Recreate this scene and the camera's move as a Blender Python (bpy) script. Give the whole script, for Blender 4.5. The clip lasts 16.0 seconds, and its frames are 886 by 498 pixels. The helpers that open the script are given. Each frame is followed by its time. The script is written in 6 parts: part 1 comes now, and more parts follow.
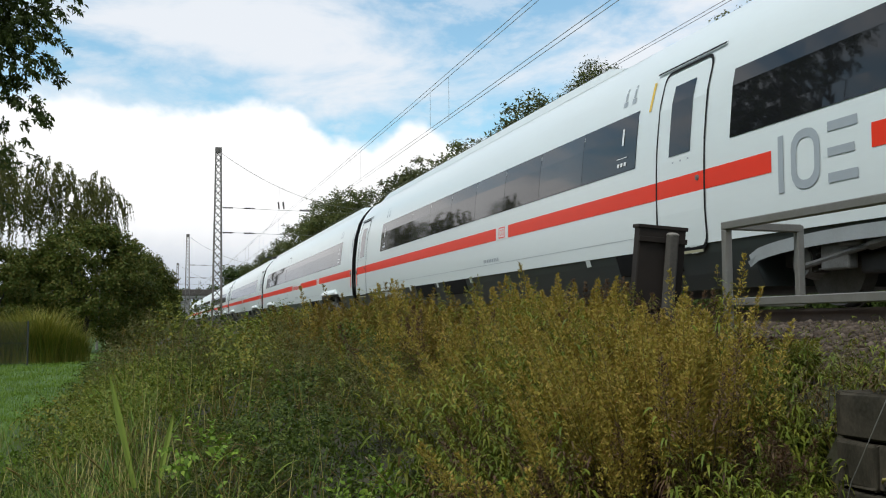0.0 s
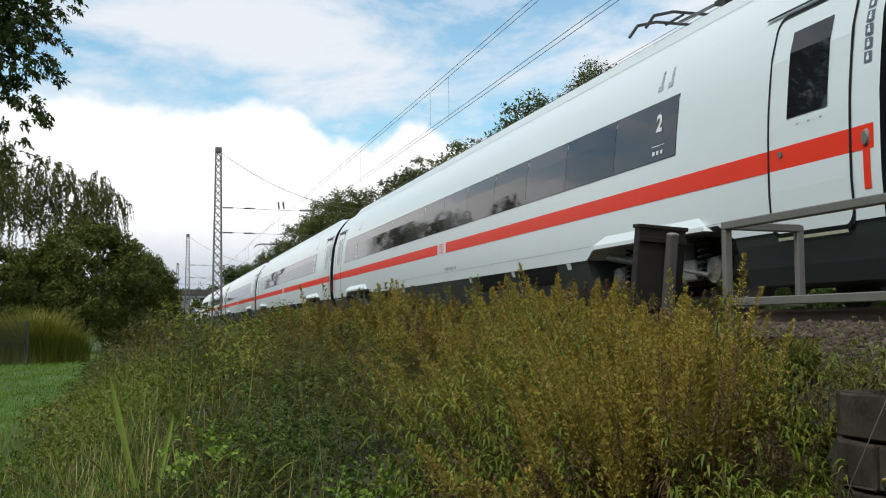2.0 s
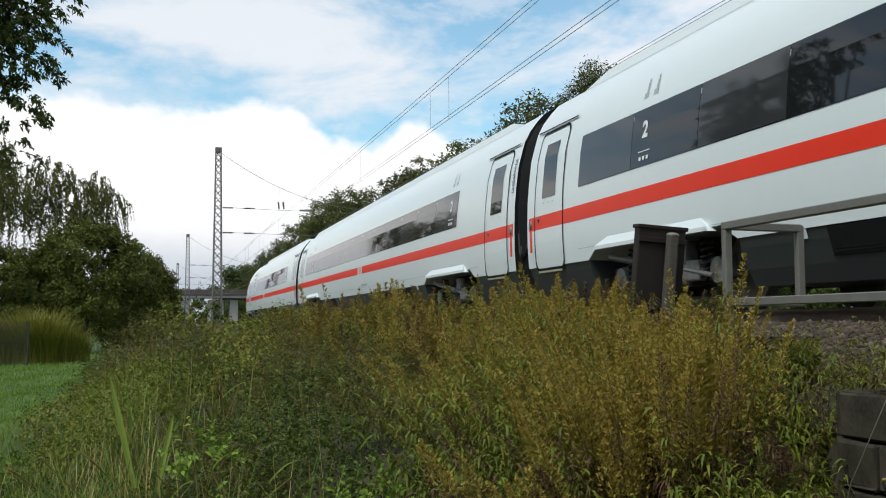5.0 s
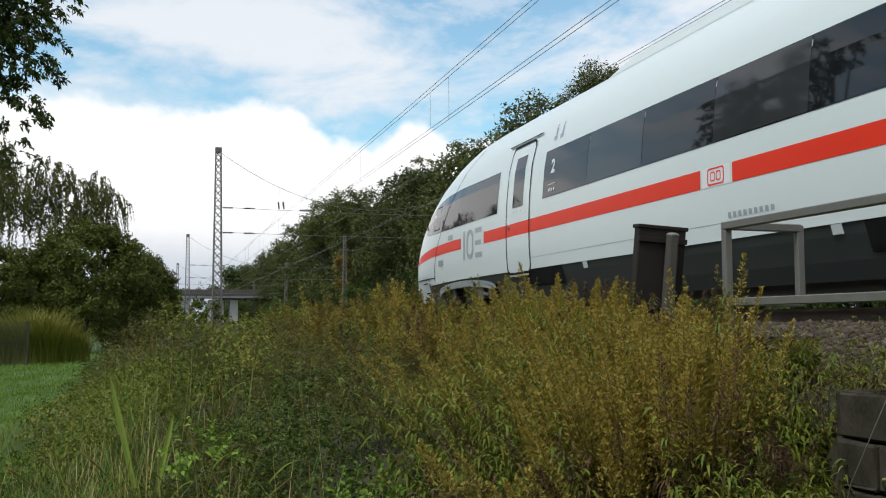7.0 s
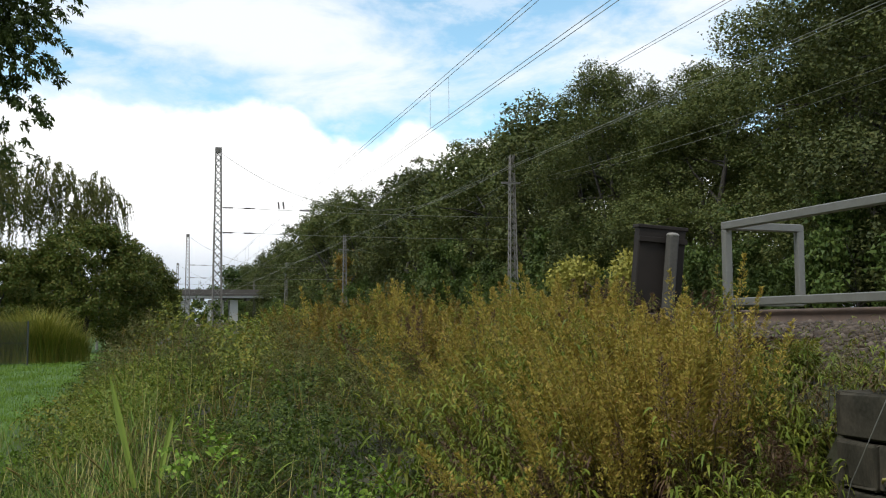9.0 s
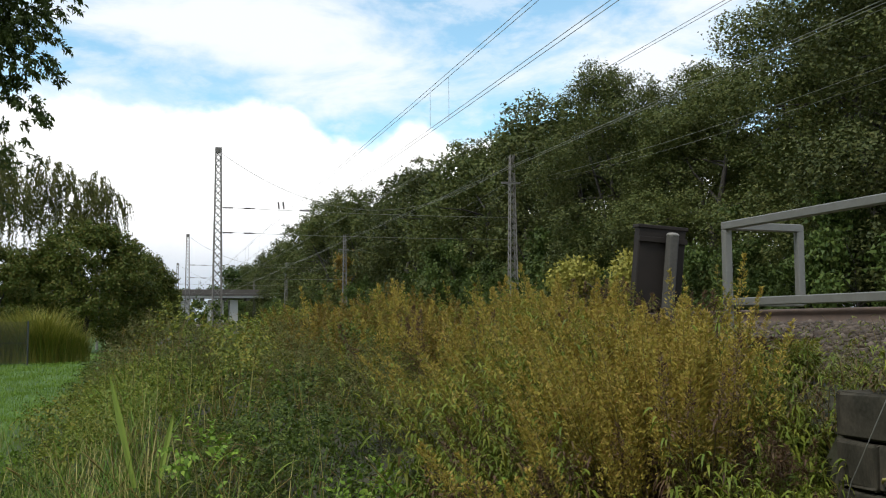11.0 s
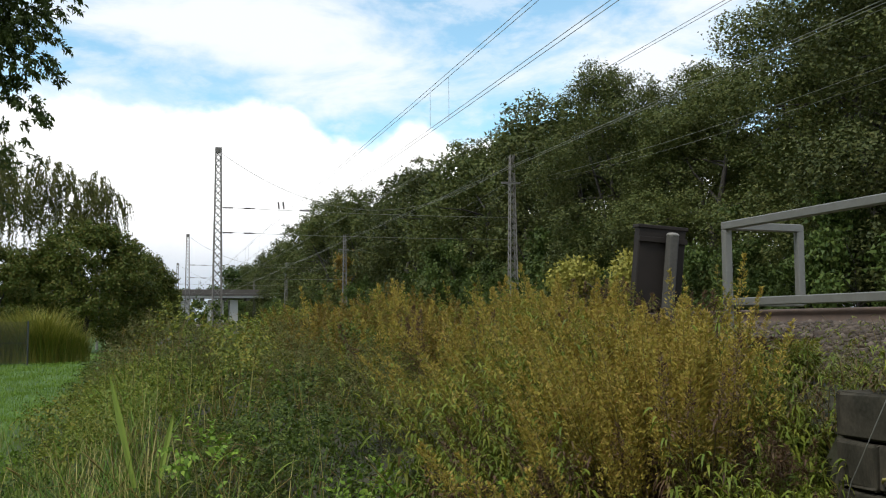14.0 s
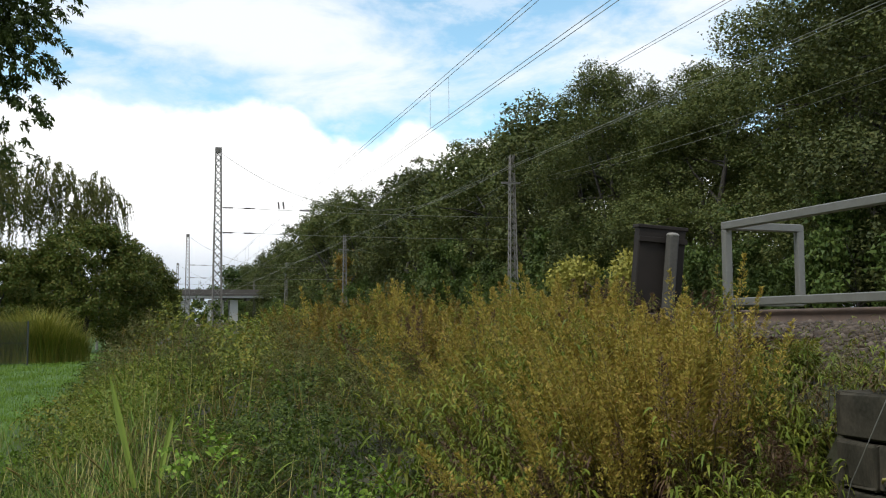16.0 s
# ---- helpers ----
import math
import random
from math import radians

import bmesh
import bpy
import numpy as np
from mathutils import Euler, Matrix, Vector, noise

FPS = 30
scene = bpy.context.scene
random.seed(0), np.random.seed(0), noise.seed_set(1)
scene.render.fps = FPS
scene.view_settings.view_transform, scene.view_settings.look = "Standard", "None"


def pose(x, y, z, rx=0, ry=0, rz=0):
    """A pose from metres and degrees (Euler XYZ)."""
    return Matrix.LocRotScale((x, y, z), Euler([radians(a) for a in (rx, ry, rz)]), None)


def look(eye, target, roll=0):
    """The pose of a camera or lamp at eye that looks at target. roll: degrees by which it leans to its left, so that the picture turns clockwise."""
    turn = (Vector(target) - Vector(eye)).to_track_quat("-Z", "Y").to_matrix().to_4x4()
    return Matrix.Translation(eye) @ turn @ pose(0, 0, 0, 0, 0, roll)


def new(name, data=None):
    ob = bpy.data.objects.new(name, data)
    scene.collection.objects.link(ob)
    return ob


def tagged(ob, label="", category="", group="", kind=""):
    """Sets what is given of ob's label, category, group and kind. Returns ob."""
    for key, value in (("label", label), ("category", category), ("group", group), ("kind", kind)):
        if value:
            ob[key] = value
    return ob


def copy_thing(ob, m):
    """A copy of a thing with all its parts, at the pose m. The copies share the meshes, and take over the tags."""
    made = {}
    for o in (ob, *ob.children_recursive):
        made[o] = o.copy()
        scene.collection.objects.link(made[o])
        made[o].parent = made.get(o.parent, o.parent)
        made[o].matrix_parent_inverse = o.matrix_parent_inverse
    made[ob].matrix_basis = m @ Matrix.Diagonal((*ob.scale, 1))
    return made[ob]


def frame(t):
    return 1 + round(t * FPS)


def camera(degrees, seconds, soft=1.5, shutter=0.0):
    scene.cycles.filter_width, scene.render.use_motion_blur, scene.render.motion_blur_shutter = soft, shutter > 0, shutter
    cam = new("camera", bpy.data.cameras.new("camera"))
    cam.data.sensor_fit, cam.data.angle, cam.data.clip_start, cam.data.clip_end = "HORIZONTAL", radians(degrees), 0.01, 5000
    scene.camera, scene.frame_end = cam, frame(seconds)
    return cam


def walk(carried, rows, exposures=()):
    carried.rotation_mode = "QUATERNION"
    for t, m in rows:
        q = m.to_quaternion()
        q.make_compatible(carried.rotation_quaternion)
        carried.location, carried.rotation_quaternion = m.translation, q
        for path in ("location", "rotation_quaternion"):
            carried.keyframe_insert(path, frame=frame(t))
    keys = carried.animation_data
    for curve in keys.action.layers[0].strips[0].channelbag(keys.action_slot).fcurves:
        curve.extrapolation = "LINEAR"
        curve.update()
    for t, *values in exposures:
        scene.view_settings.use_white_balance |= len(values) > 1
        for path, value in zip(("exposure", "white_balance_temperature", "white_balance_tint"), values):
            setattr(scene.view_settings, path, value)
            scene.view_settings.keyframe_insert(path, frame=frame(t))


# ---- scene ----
# ---------------- camera ----------------
EYE = Vector((0.0, 0.0, 1.6))
RAIL = 1.73            # top of the rails
TRACK = 7.40           # centre line of the near track
YAW, PITCH = radians(15.765), radians(4.167)
cam = camera(47.15, 16.0, soft=1.1)
AHEAD = Vector((math.sin(YAW) * math.cos(PITCH), math.cos(YAW) * math.cos(PITCH), math.sin(PITCH)))
STAND = look(EYE, EYE + AHEAD * 10, -0.332)
walk(cam, [(0, STAND), (16.0, STAND)], [(0, -0.18), (7.2, -0.18), (8.3, 0.05), (16.0, 0.05)])

# ---------------- sky and sun ----------------
SUN_EL, SUN_AZ = radians(54), radians(243)
world = bpy.data.worlds.new("sky")
scene.world = world
world.use_nodes = True


def sky():
    nt = world.node_tree
    N, L = nt.nodes, nt.links
    N.clear()
    out = N.new("ShaderNodeOutputWorld")
    bg = N.new("ShaderNodeBackground")
    L.new(bg.outputs[0], out.inputs[0])
    st = N.new("ShaderNodeTexSky")
    st.sky_type = "NISHITA"
    st.sun_disc = False
    st.sun_elevation, st.sun_rotation = SUN_EL, SUN_AZ
    st.air_density, st.dust_density, st.ozone_density = 1.0, 1.2, 1.4
    co = N.new("ShaderNodeTexCoord")
    sep = N.new("ShaderNodeSeparateXYZ")
    L.new(co.outputs["Generated"], sep.inputs[0])

    def math_(op, a, b=None, c=None, clamp=False):
        n = N.new("ShaderNodeMath")
        n.operation, n.use_clamp = op, clamp
        for k, v in enumerate((a, b, c)):
            if v is None:
                continue
            if isinstance(v, (int, float)):
                n.inputs[k].default_value = v
            else:
                L.new(v, n.inputs[k])
        return n.outputs[0]

    def smooth(v, a, b):
        n = N.new("ShaderNodeMapRange")
        n.interpolation_type = "SMOOTHSTEP"
        L.new(v, n.inputs[0])
        n.inputs[1].default_value, n.inputs[2].default_value = a, b
        return n.outputs[0]

    def noise_(scale, detail, rough, stretch=(1, 1, 1), off=(0, 0, 0), dist=0.0):
        mp = N.new("ShaderNodeMapping")
        mp.inputs["Scale"].default_value = stretch
        mp.inputs["Location"].default_value = off
        L.new(co.outputs["Generated"], mp.inputs[0])
        n = N.new("ShaderNodeTexNoise")
        n.inputs["Scale"].default_value = scale
        n.inputs["Detail"].default_value = detail
        n.inputs["Roughness"].default_value = rough
        n.inputs["Distortion"].default_value = dist
        L.new(mp.outputs[0], n.inputs["Vector"])
        return n.outputs["Fac"]

    # cumulus bank along the horizon with a lumpy upper edge
    az = math_("ARCTAN2", sep.outputs[0], sep.outputs[1])
    lump = noise_(11.0, 6, 0.6, (1, 1, 1.3), (0.3, 0.1, 0.0))
    puff = noise_(34.0, 4, 0.5, (1, 1, 1.2), (0.9, 0.3, 0.1))
    bank_top = math_("ADD", math_("MULTIPLY", lump, 0.030), math_("MULTIPLY_ADD", puff, 0.022, 0.150))
    high = math_("SUBTRACT", 1.0, smooth(az, 0.12, 0.17))
    head = math_("MULTIPLY", smooth(az, 0.205, 0.24), math_("SUBTRACT", 1.0, smooth(az, 0.252, 0.295)))
    bank_top = math_("ADD", bank_top, math_("MULTIPLY_ADD", high, 0.033, math_("MULTIPLY", head, 0.022)))
    bank = smooth(math_("SUBTRACT", bank_top, sep.outputs[2]), -0.004, 0.012)
    # high thin cloud, streaky
    veil = smooth(noise_(5.0, 7, 0.58, (1, 1, 2.6), (1.7, 0.4, 0.2), 0.35), 0.35, 0.63)
    fleck = smooth(noise_(16.0, 6, 0.6, (1, 1, 2.2), (0.2, 1.4, 0.6), 0.2), 0.42, 0.66)
    veil = math_("MAXIMUM", math_("MULTIPLY", veil, 0.92), math_("MULTIPLY_ADD", fleck, 0.42, 0.06))
    bluer = N.new("ShaderNodeMix")
    bluer.data_type = "RGBA"
    bluer.blend_type = "MULTIPLY"
    bluer.inputs[0].default_value = 1.0
    L.new(st.outputs[0], bluer.inputs[6])
    bluer.inputs[7].default_value = (0.170, 0.222, 0.208, 1)
    m1 = N.new("ShaderNodeMix")
    m1.data_type = "RGBA"
    L.new(veil, m1.inputs[0])
    L.new(bluer.outputs[2], m1.inputs[6])
    m1.inputs[7].default_value = (1.0, 1.03, 1.08, 1)
    # shaded base of the bank towards the horizon
    base = smooth(math_("ADD", sep.outputs[2], math_("MULTIPLY", lump, 0.06)), 0.05, 0.155)
    tone = N.new("ShaderNodeMix")
    tone.data_type = "RGBA"
    L.new(base, tone.inputs[0])
    tone.inputs[6].default_value = (0.60, 0.67, 0.76, 1)
    tone.inputs[7].default_value = (1.25, 1.25, 1.26, 1)
    m2 = N.new("ShaderNodeMix")
    m2.data_type = "RGBA"
    L.new(bank, m2.inputs[0])
    L.new(m1.outputs[2], m2.inputs[6])
    L.new(tone.outputs[2], m2.inputs[7])
    L.new(m2.outputs[2], bg.inputs[0])
    bg.inputs[1].default_value = 1.0


sky()
sun_data = bpy.data.lights.new("sun", "SUN")
sun_data.energy, sun_data.angle, sun_data.color = 2.3, radians(12), (1.0, 0.97, 0.92)
sun = new("sun", sun_data)
sun.matrix_world = look((0, 0, 60), Vector((0, 0, 60)) - Vector((math.sin(SUN_AZ) * math.cos(SUN_EL), math.cos(SUN_AZ) * math.cos(SUN_EL), math.sin(SUN_EL))))


# ---------------- materials ----------------
def material(name, color, rough=0.6, metal=0.0, vary=0.0, scale=8.0, bump=0.0, dark=None, spec=0.5, coat=0.0, fine=60.0, island=None, trans=0.0, stretch=(1, 1, 1), objrand=0.0):
    """Procedural surface: a base colour that drifts towards `dark` by broad and fine noise, with relief."""
    m = bpy.data.materials.new(name)
    m.use_nodes = True
    nt = m.node_tree
    N, L = nt.nodes, nt.links
    b = N["Principled BSDF"]
    b.inputs["Roughness"].default_value = rough
    b.inputs["Metallic"].default_value = metal
    b.inputs["Specular IOR Level"].default_value = spec
    b.inputs["Coat Weight"].default_value = coat
    col = None
    if island:
        geo = N.new("ShaderNodeNewGeometry")
        ramp = N.new("ShaderNodeValToRGB")
        L.new(geo.outputs["Random Per Island"], ramp.inputs[0])
        els = ramp.color_ramp.elements
        while len(els) < len(island):
            els.new(0.5)
        for k, c in enumerate(island):
            els[k].position = k / max(1, len(island) - 1)
            els[k].color = (*c, 1)
        col = ramp.outputs[0]
    co = N.new("ShaderNodeTexCoord")
    mp = N.new("ShaderNodeMapping")
    mp.inputs["Scale"].default_value = stretch
    L.new(co.outputs["Object"], mp.inputs[0])
    n1 = N.new("ShaderNodeTexNoise")
    n1.inputs["Scale"].default_value, n1.inputs["Detail"].default_value = scale, 6
    L.new(mp.outputs[0], n1.inputs["Vector"])
    if vary > 0:
        n2 = N.new("ShaderNodeTexNoise")
        n2.inputs["Scale"].default_value, n2.inputs["Detail"].default_value = fine, 3
        L.new(mp.outputs[0], n2.inputs["Vector"])
        mix = N.new("ShaderNodeMath")
        mix.operation = "MULTIPLY_ADD"
        L.new(n1.outputs["Fac"], mix.inputs[0])
        mix.inputs[1].default_value = 1.6
        L.new(n2.outputs["Fac"], mix.inputs[2])
        rng = N.new("ShaderNodeMapRange")
        L.new(mix.outputs[0], rng.inputs[0])
        rng.inputs[1].default_value, rng.inputs[2].default_value = 0.85, 1.75
        rng.inputs[3].default_value, rng.inputs[4].default_value = 0.0, vary
        mc = N.new("ShaderNodeMix")
        mc.data_type = "RGBA"
        L.new(rng.outputs[0], mc.inputs[0])
        if col:
            L.new(col, mc.inputs[6])
        else:
            mc.inputs[6].default_value = (*color, 1)
        mc.inputs[7].default_value = (*(dark or [c * 0.45 for c in color]), 1)
        col = mc.outputs[2]
    if objrand:
        oi = N.new("ShaderNodeObjectInfo")
        hv = N.new("ShaderNodeHueSaturation")
        rr = N.new("ShaderNodeMapRange")
        L.new(oi.outputs["Random"], rr.inputs[0])
        rr.inputs[3].default_value, rr.inputs[4].default_value = 1 - objrand, 1 + objrand
        L.new(rr.outputs[0], hv.inputs["Value"])
        if col:
            L.new(col, hv.inputs["Color"])
        else:
            hv.inputs["Color"].default_value = (*color, 1)
        col = hv.outputs[0]
    if col:
        L.new(col, b.inputs["Base Color"])
    else:
        b.inputs["Base Color"].default_value = (*color, 1)
    if bump > 0:
        bp = N.new("ShaderNodeBump")
        bp.inputs["Strength"].default_value, bp.inputs["Distance"].default_value = bump, 0.02
        L.new(n1.outputs["Fac"], bp.inputs["Height"])
        L.new(bp.outputs[0], b.inputs["Normal"])
    if trans > 0:
        tr = N.new("ShaderNodeBsdfTranslucent")
        if col:
            L.new(col, tr.inputs[0])
        else:
            tr.inputs[0].default_value = (*color, 1)
        ms = N.new("ShaderNodeMixShader")
        ms.inputs[0].default_value = trans
        L.new(b.outputs[0], ms.inputs[1])
        L.new(tr.outputs[0], ms.inputs[2])
        L.new(ms.outputs[0], N["Material Output"].inputs[0])
    return m


M_WHITE = material("train_white_paint", (0.70, 0.755, 0.75), 0.28, vary=0.3, scale=0.9, fine=14, dark=(0.62, 0.665, 0.655), spec=0.45, stretch=(1, 0.25, 1.5))
M_RED = material("train_red_paint", (0.82, 0.040, 0.012), 0.38, vary=0.2, scale=2, dark=(0.66, 0.035, 0.015), spec=0.2)
M_GLASS = material("train_dark_glass", (0.010, 0.011, 0.012), 0.03, spec=0.42, vary=0.3, scale=0.6, dark=(0.022, 0.022, 0.024), fine=2)
# paler panes: grey of the reflected sky is put into their base colour
M_GLASSGREY = material("train_grey_reflection_glass", (0.030, 0.031, 0.033), 0.05, spec=0.42, vary=0.3, scale=0.5, dark=(0.07, 0.072, 0.075), fine=2)
M_BAND = material("train_window_band", (0.022, 0.023, 0.025), 0.08, spec=0.40)
M_SKIRT = material("train_dark_skirt", (0.036, 0.046, 0.048), 0.34, vary=0.5, scale=1.5, dark=(0.058, 0.062, 0.058), stretch=(1, 0.4, 1))
M_UNDER = material("train_underframe", (0.022, 0.022, 0.022), 0.7, vary=0.6, scale=5, dark=(0.06, 0.05, 0.04), bump=0.3)
M_RUBBER = material("train_rubber", (0.010, 0.010, 0.011), 0.75, spec=0.2, vary=0.4, scale=9, dark=(0.02, 0.02, 0.02))
M_GREYLET = material("train_grey_lettering", (0.36, 0.40, 0.43), 0.35, vary=0.1, scale=4)
M_MARK = material("train_white_marking", (0.80, 0.80, 0.80), 0.5)
M_STEP = material("train_step_edge", (0.60, 0.58, 0.40), 0.5, vary=0.3, scale=12)
M_STEELPART = material("bogie_grey_steel", (0.22, 0.22, 0.21), 0.5, 0.4, vary=0.6, scale=8, dark=(0.07, 0.06, 0.05))
M_LIP = material("silver_fairing_paint", (0.62, 0.66, 0.68), 0.3, 0.2, vary=0.3, scale=3)
M_ICON = material("train_blue_grey_icon", (0.10, 0.12, 0.17), 0.4)
M_YELLOW = material("train_yellow_paint", (0.75, 0.50, 0.05), 0.4)
M_STEEL = material("galvanised_steel", (0.205, 0.198, 0.180), 0.55, 0.35, vary=0.7, scale=9, dark=(0.16, 0.15, 0.13), bump=0.15)
M_MAST = material("mast_weathered_steel", (0.20, 0.19, 0.175), 0.7, 0.2, vary=0.6, scale=3, dark=(0.10, 0.08, 0.065))
M_WIRE = material("catenary_copper_wire", (0.17, 0.17, 0.135), 0.6, 0.2)
M_INSUL = material("brown_insulator", (0.06, 0.04, 0.035), 0.3)
M_RAIL = material("rusty_rail", (0.13, 0.085, 0.06), 0.7, 0.2, vary=0.7, scale=5, dark=(0.055, 0.04, 0.035), bump=0.2)
M_RAILTOP = material("worn_rail_head", (0.42, 0.40, 0.38), 0.35, 0.8, vary=0.4, scale=4)
M_SLEEPER = material("concrete_sleeper", (0.27, 0.25, 0.22), 0.9, vary=0.6, scale=6, dark=(0.14, 0.12, 0.10), bump=0.3)
M_BALLAST = material("ballast_bed", (0.10, 0.078, 0.056), 0.95, spec=0.15, vary=0.9, scale=22, dark=(0.035, 0.028, 0.02), bump=1.0, fine=60)
M_STONE = material("ballast_stone", (0.14, 0.115, 0.095), 0.9, vary=0.6, scale=30, dark=(0.05, 0.042, 0.036), bump=0.4, island=[(0.045, 0.033, 0.025), (0.090, 0.066, 0.048), (0.17, 0.13, 0.10)], spec=0.2)
M_WALL = material("weathered_concrete", (0.075, 0.064, 0.048), 0.95, spec=0.15, vary=0.9, scale=4, dark=(0.024, 0.023, 0.016), bump=1.0, fine=45)
M_BOX = material("brown_painted_box", (0.024, 0.018, 0.014), 0.7, spec=0.25, vary=0.5, scale=4, dark=(0.014, 0.011, 0.010), bump=0.1)
M_POST = material("grey_concrete_post", (0.085, 0.078, 0.066), 0.9, vary=0.7, scale=9, dark=(0.045, 0.04, 0.034), bump=0.4)
M_SOIL = material("damp_soil_and_litter", (0.055, 0.048, 0.028), 0.95, vary=0.8, scale=5, dark=(0.025, 0.03, 0.012), bump=0.6)
M_BARK = material("grey_brown_bark", (0.05, 0.042, 0.034), 0.9, vary=0.7, scale=6, dark=(0.022, 0.019, 0.016), bump=0.8, stretch=(1, 1, 0.25))
M_BIRCHBARK = material("birch_bark", (0.42, 0.40, 0.36), 0.8, vary=0.7, scale=5, dark=(0.06, 0.05, 0.045), stretch=(1, 1, 3))
M_BRIDGE = material("bridge_concrete", (0.46, 0.45, 0.42), 0.9, vary=0.5, scale=0.4, dark=(0.30, 0.28, 0.25))
M_BRIDGEDARK = material("bridge_brown_parapet", (0.10, 0.085, 0.075), 0.8, vary=0.4, scale=0.6)
M_FENCE = material("grey_fence_wire", (0.05, 0.055, 0.055), 0.6, 0.3)


def leaf_mat(name, ramp, rough=0.6, trans=0.20, objrand=0.0, spec=0.25):
    return material(name, ramp[0], rough, vary=0.25, scale=1.2, fine=8, dark=tuple(c * 0.6 for c in ramp[0]), island=ramp, trans=trans, spec=spec, objrand=objrand)


L_OAK = leaf_mat("oak_leaves", [(0.045, 0.062, 0.015), (0.072, 0.090, 0.021), (0.100, 0.112, 0.027), (0.132, 0.132, 0.036)], objrand=0.22)
L_SHRUB = leaf_mat("shrub_leaves", [(0.044, 0.073, 0.014), (0.066, 0.101, 0.019), (0.101, 0.130, 0.026)], objrand=0.2)
L_YELLOWBUSH = leaf_mat("yellowing_bush_leaves", [(0.20, 0.20, 0.030), (0.31, 0.28, 0.05), (0.40, 0.35, 0.08)])
L_RUST = leaf_mat("rust_autumn_leaves", [(0.169, 0.124, 0.024), (0.234, 0.143, 0.024), (0.156, 0.156, 0.024)])
L_BIRCH = leaf_mat("birch_leaves", [(0.075, 0.090, 0.020), (0.115, 0.120, 0.026), (0.165, 0.150, 0.036)])
L_DARK = leaf_mat("dark_tree_leaves", [(0.046, 0.062, 0.014), (0.065, 0.091, 0.019), (0.098, 0.124, 0.026)])
L_HAWTH = leaf_mat("round_tree_leaves", [(0.052, 0.078, 0.013), (0.083, 0.114, 0.016), (0.124, 0.137, 0.022), (0.156, 0.130, 0.027)])
L_BRAMBLE = leaf_mat("bramble_leaves", [(0.080, 0.100, 0.016), (0.135, 0.158, 0.022), (0.195, 0.212, 0.028), (0.270, 0.235, 0.036)])
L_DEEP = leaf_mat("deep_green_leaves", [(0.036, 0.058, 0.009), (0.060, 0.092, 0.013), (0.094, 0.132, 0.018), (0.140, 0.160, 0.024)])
L_NETTLE = leaf_mat("nettle_leaves", [(0.095, 0.165, 0.018), (0.160, 0.260, 0.026), (0.250, 0.350, 0.040)])
L_WEED = leaf_mat("olive_weed_leaves", [(0.078, 0.088, 0.022), (0.115, 0.124, 0.030), (0.165, 0.165, 0.042), (0.13, 0.085, 0.035)])
L_SEED = leaf_mat("pale_seed_heads", [(0.20, 0.17, 0.09), (0.26, 0.22, 0.12), (0.16, 0.11, 0.05)])
L_GOLD = leaf_mat("goldenrod_leaves", [(0.132, 0.155, 0.022), (0.204, 0.210, 0.027), (0.270, 0.245, 0.033), (0.320, 0.248, 0.040), (0.221, 0.121, 0.033)])
L_GOLDTOP = leaf_mat("goldenrod_plumes", [(0.275, 0.227, 0.036), (0.375, 0.290, 0.048), (0.438, 0.331, 0.066), (0.338, 0.192, 0.048)])
L_GOLDLOW = leaf_mat("goldenrod_lower_leaves", [(0.095, 0.135, 0.015), (0.150, 0.180, 0.020), (0.195, 0.175, 0.024), (0.125, 0.072, 0.024)])
L_GOLDGREEN = leaf_mat("goldenrod_green_leaves", [(0.102, 0.144, 0.016), (0.160, 0.194, 0.022), (0.228, 0.238, 0.028)])
L_GOLDBROWN = leaf_mat("goldenrod_withered_leaves", [(0.10, 0.055, 0.030), (0.15, 0.090, 0.042), (0.075, 0.036, 0.026), (0.17, 0.12, 0.05)])
L_STEM = leaf_mat("weed_stems", [(0.169, 0.124, 0.032), (0.234, 0.182, 0.044), (0.143, 0.078, 0.032)])
L_GOLDSTEM = leaf_mat("goldenrod_stems", [(0.085, 0.058, 0.022), (0.12, 0.10, 0.03), (0.075, 0.04, 0.022)])
L_GRASS = leaf_mat("grass_blades", [(0.078, 0.156, 0.016), (0.117, 0.202, 0.024), (0.169, 0.234, 0.036), (0.220, 0.215, 0.055)])
L_TURF = leaf_mat("turf_blades", [(0.105, 0.190, 0.018), (0.150, 0.245, 0.025), (0.19, 0.275, 0.035)])
L_STRAW = leaf_mat("dry_straw_blades", [(0.364, 0.312, 0.104), (0.468, 0.403, 0.144), (0.286, 0.247, 0.072)])
L_REED = leaf_mat("broad_reed_blades", [(0.169, 0.247, 0.040), (0.286, 0.351, 0.064), (0.390, 0.416, 0.096)])


# ---------------- building helpers ----------------
def part(name, bm, mat, parent=None, label="", smooth=False):
    """Links a bmesh as one mesh object, under a thing or a part where one is given."""
    me = bpy.data.meshes.new(name)
    bm.to_mesh(me)
    bm.free()
    me.materials.append(mat)
    if smooth:
        me.polygons.foreach_set("use_smooth", [True] * len(me.polygons))
    ob = new(name, me)
    if parent:
        ob.parent = parent
    if label:
        ob["label"] = label
    return ob


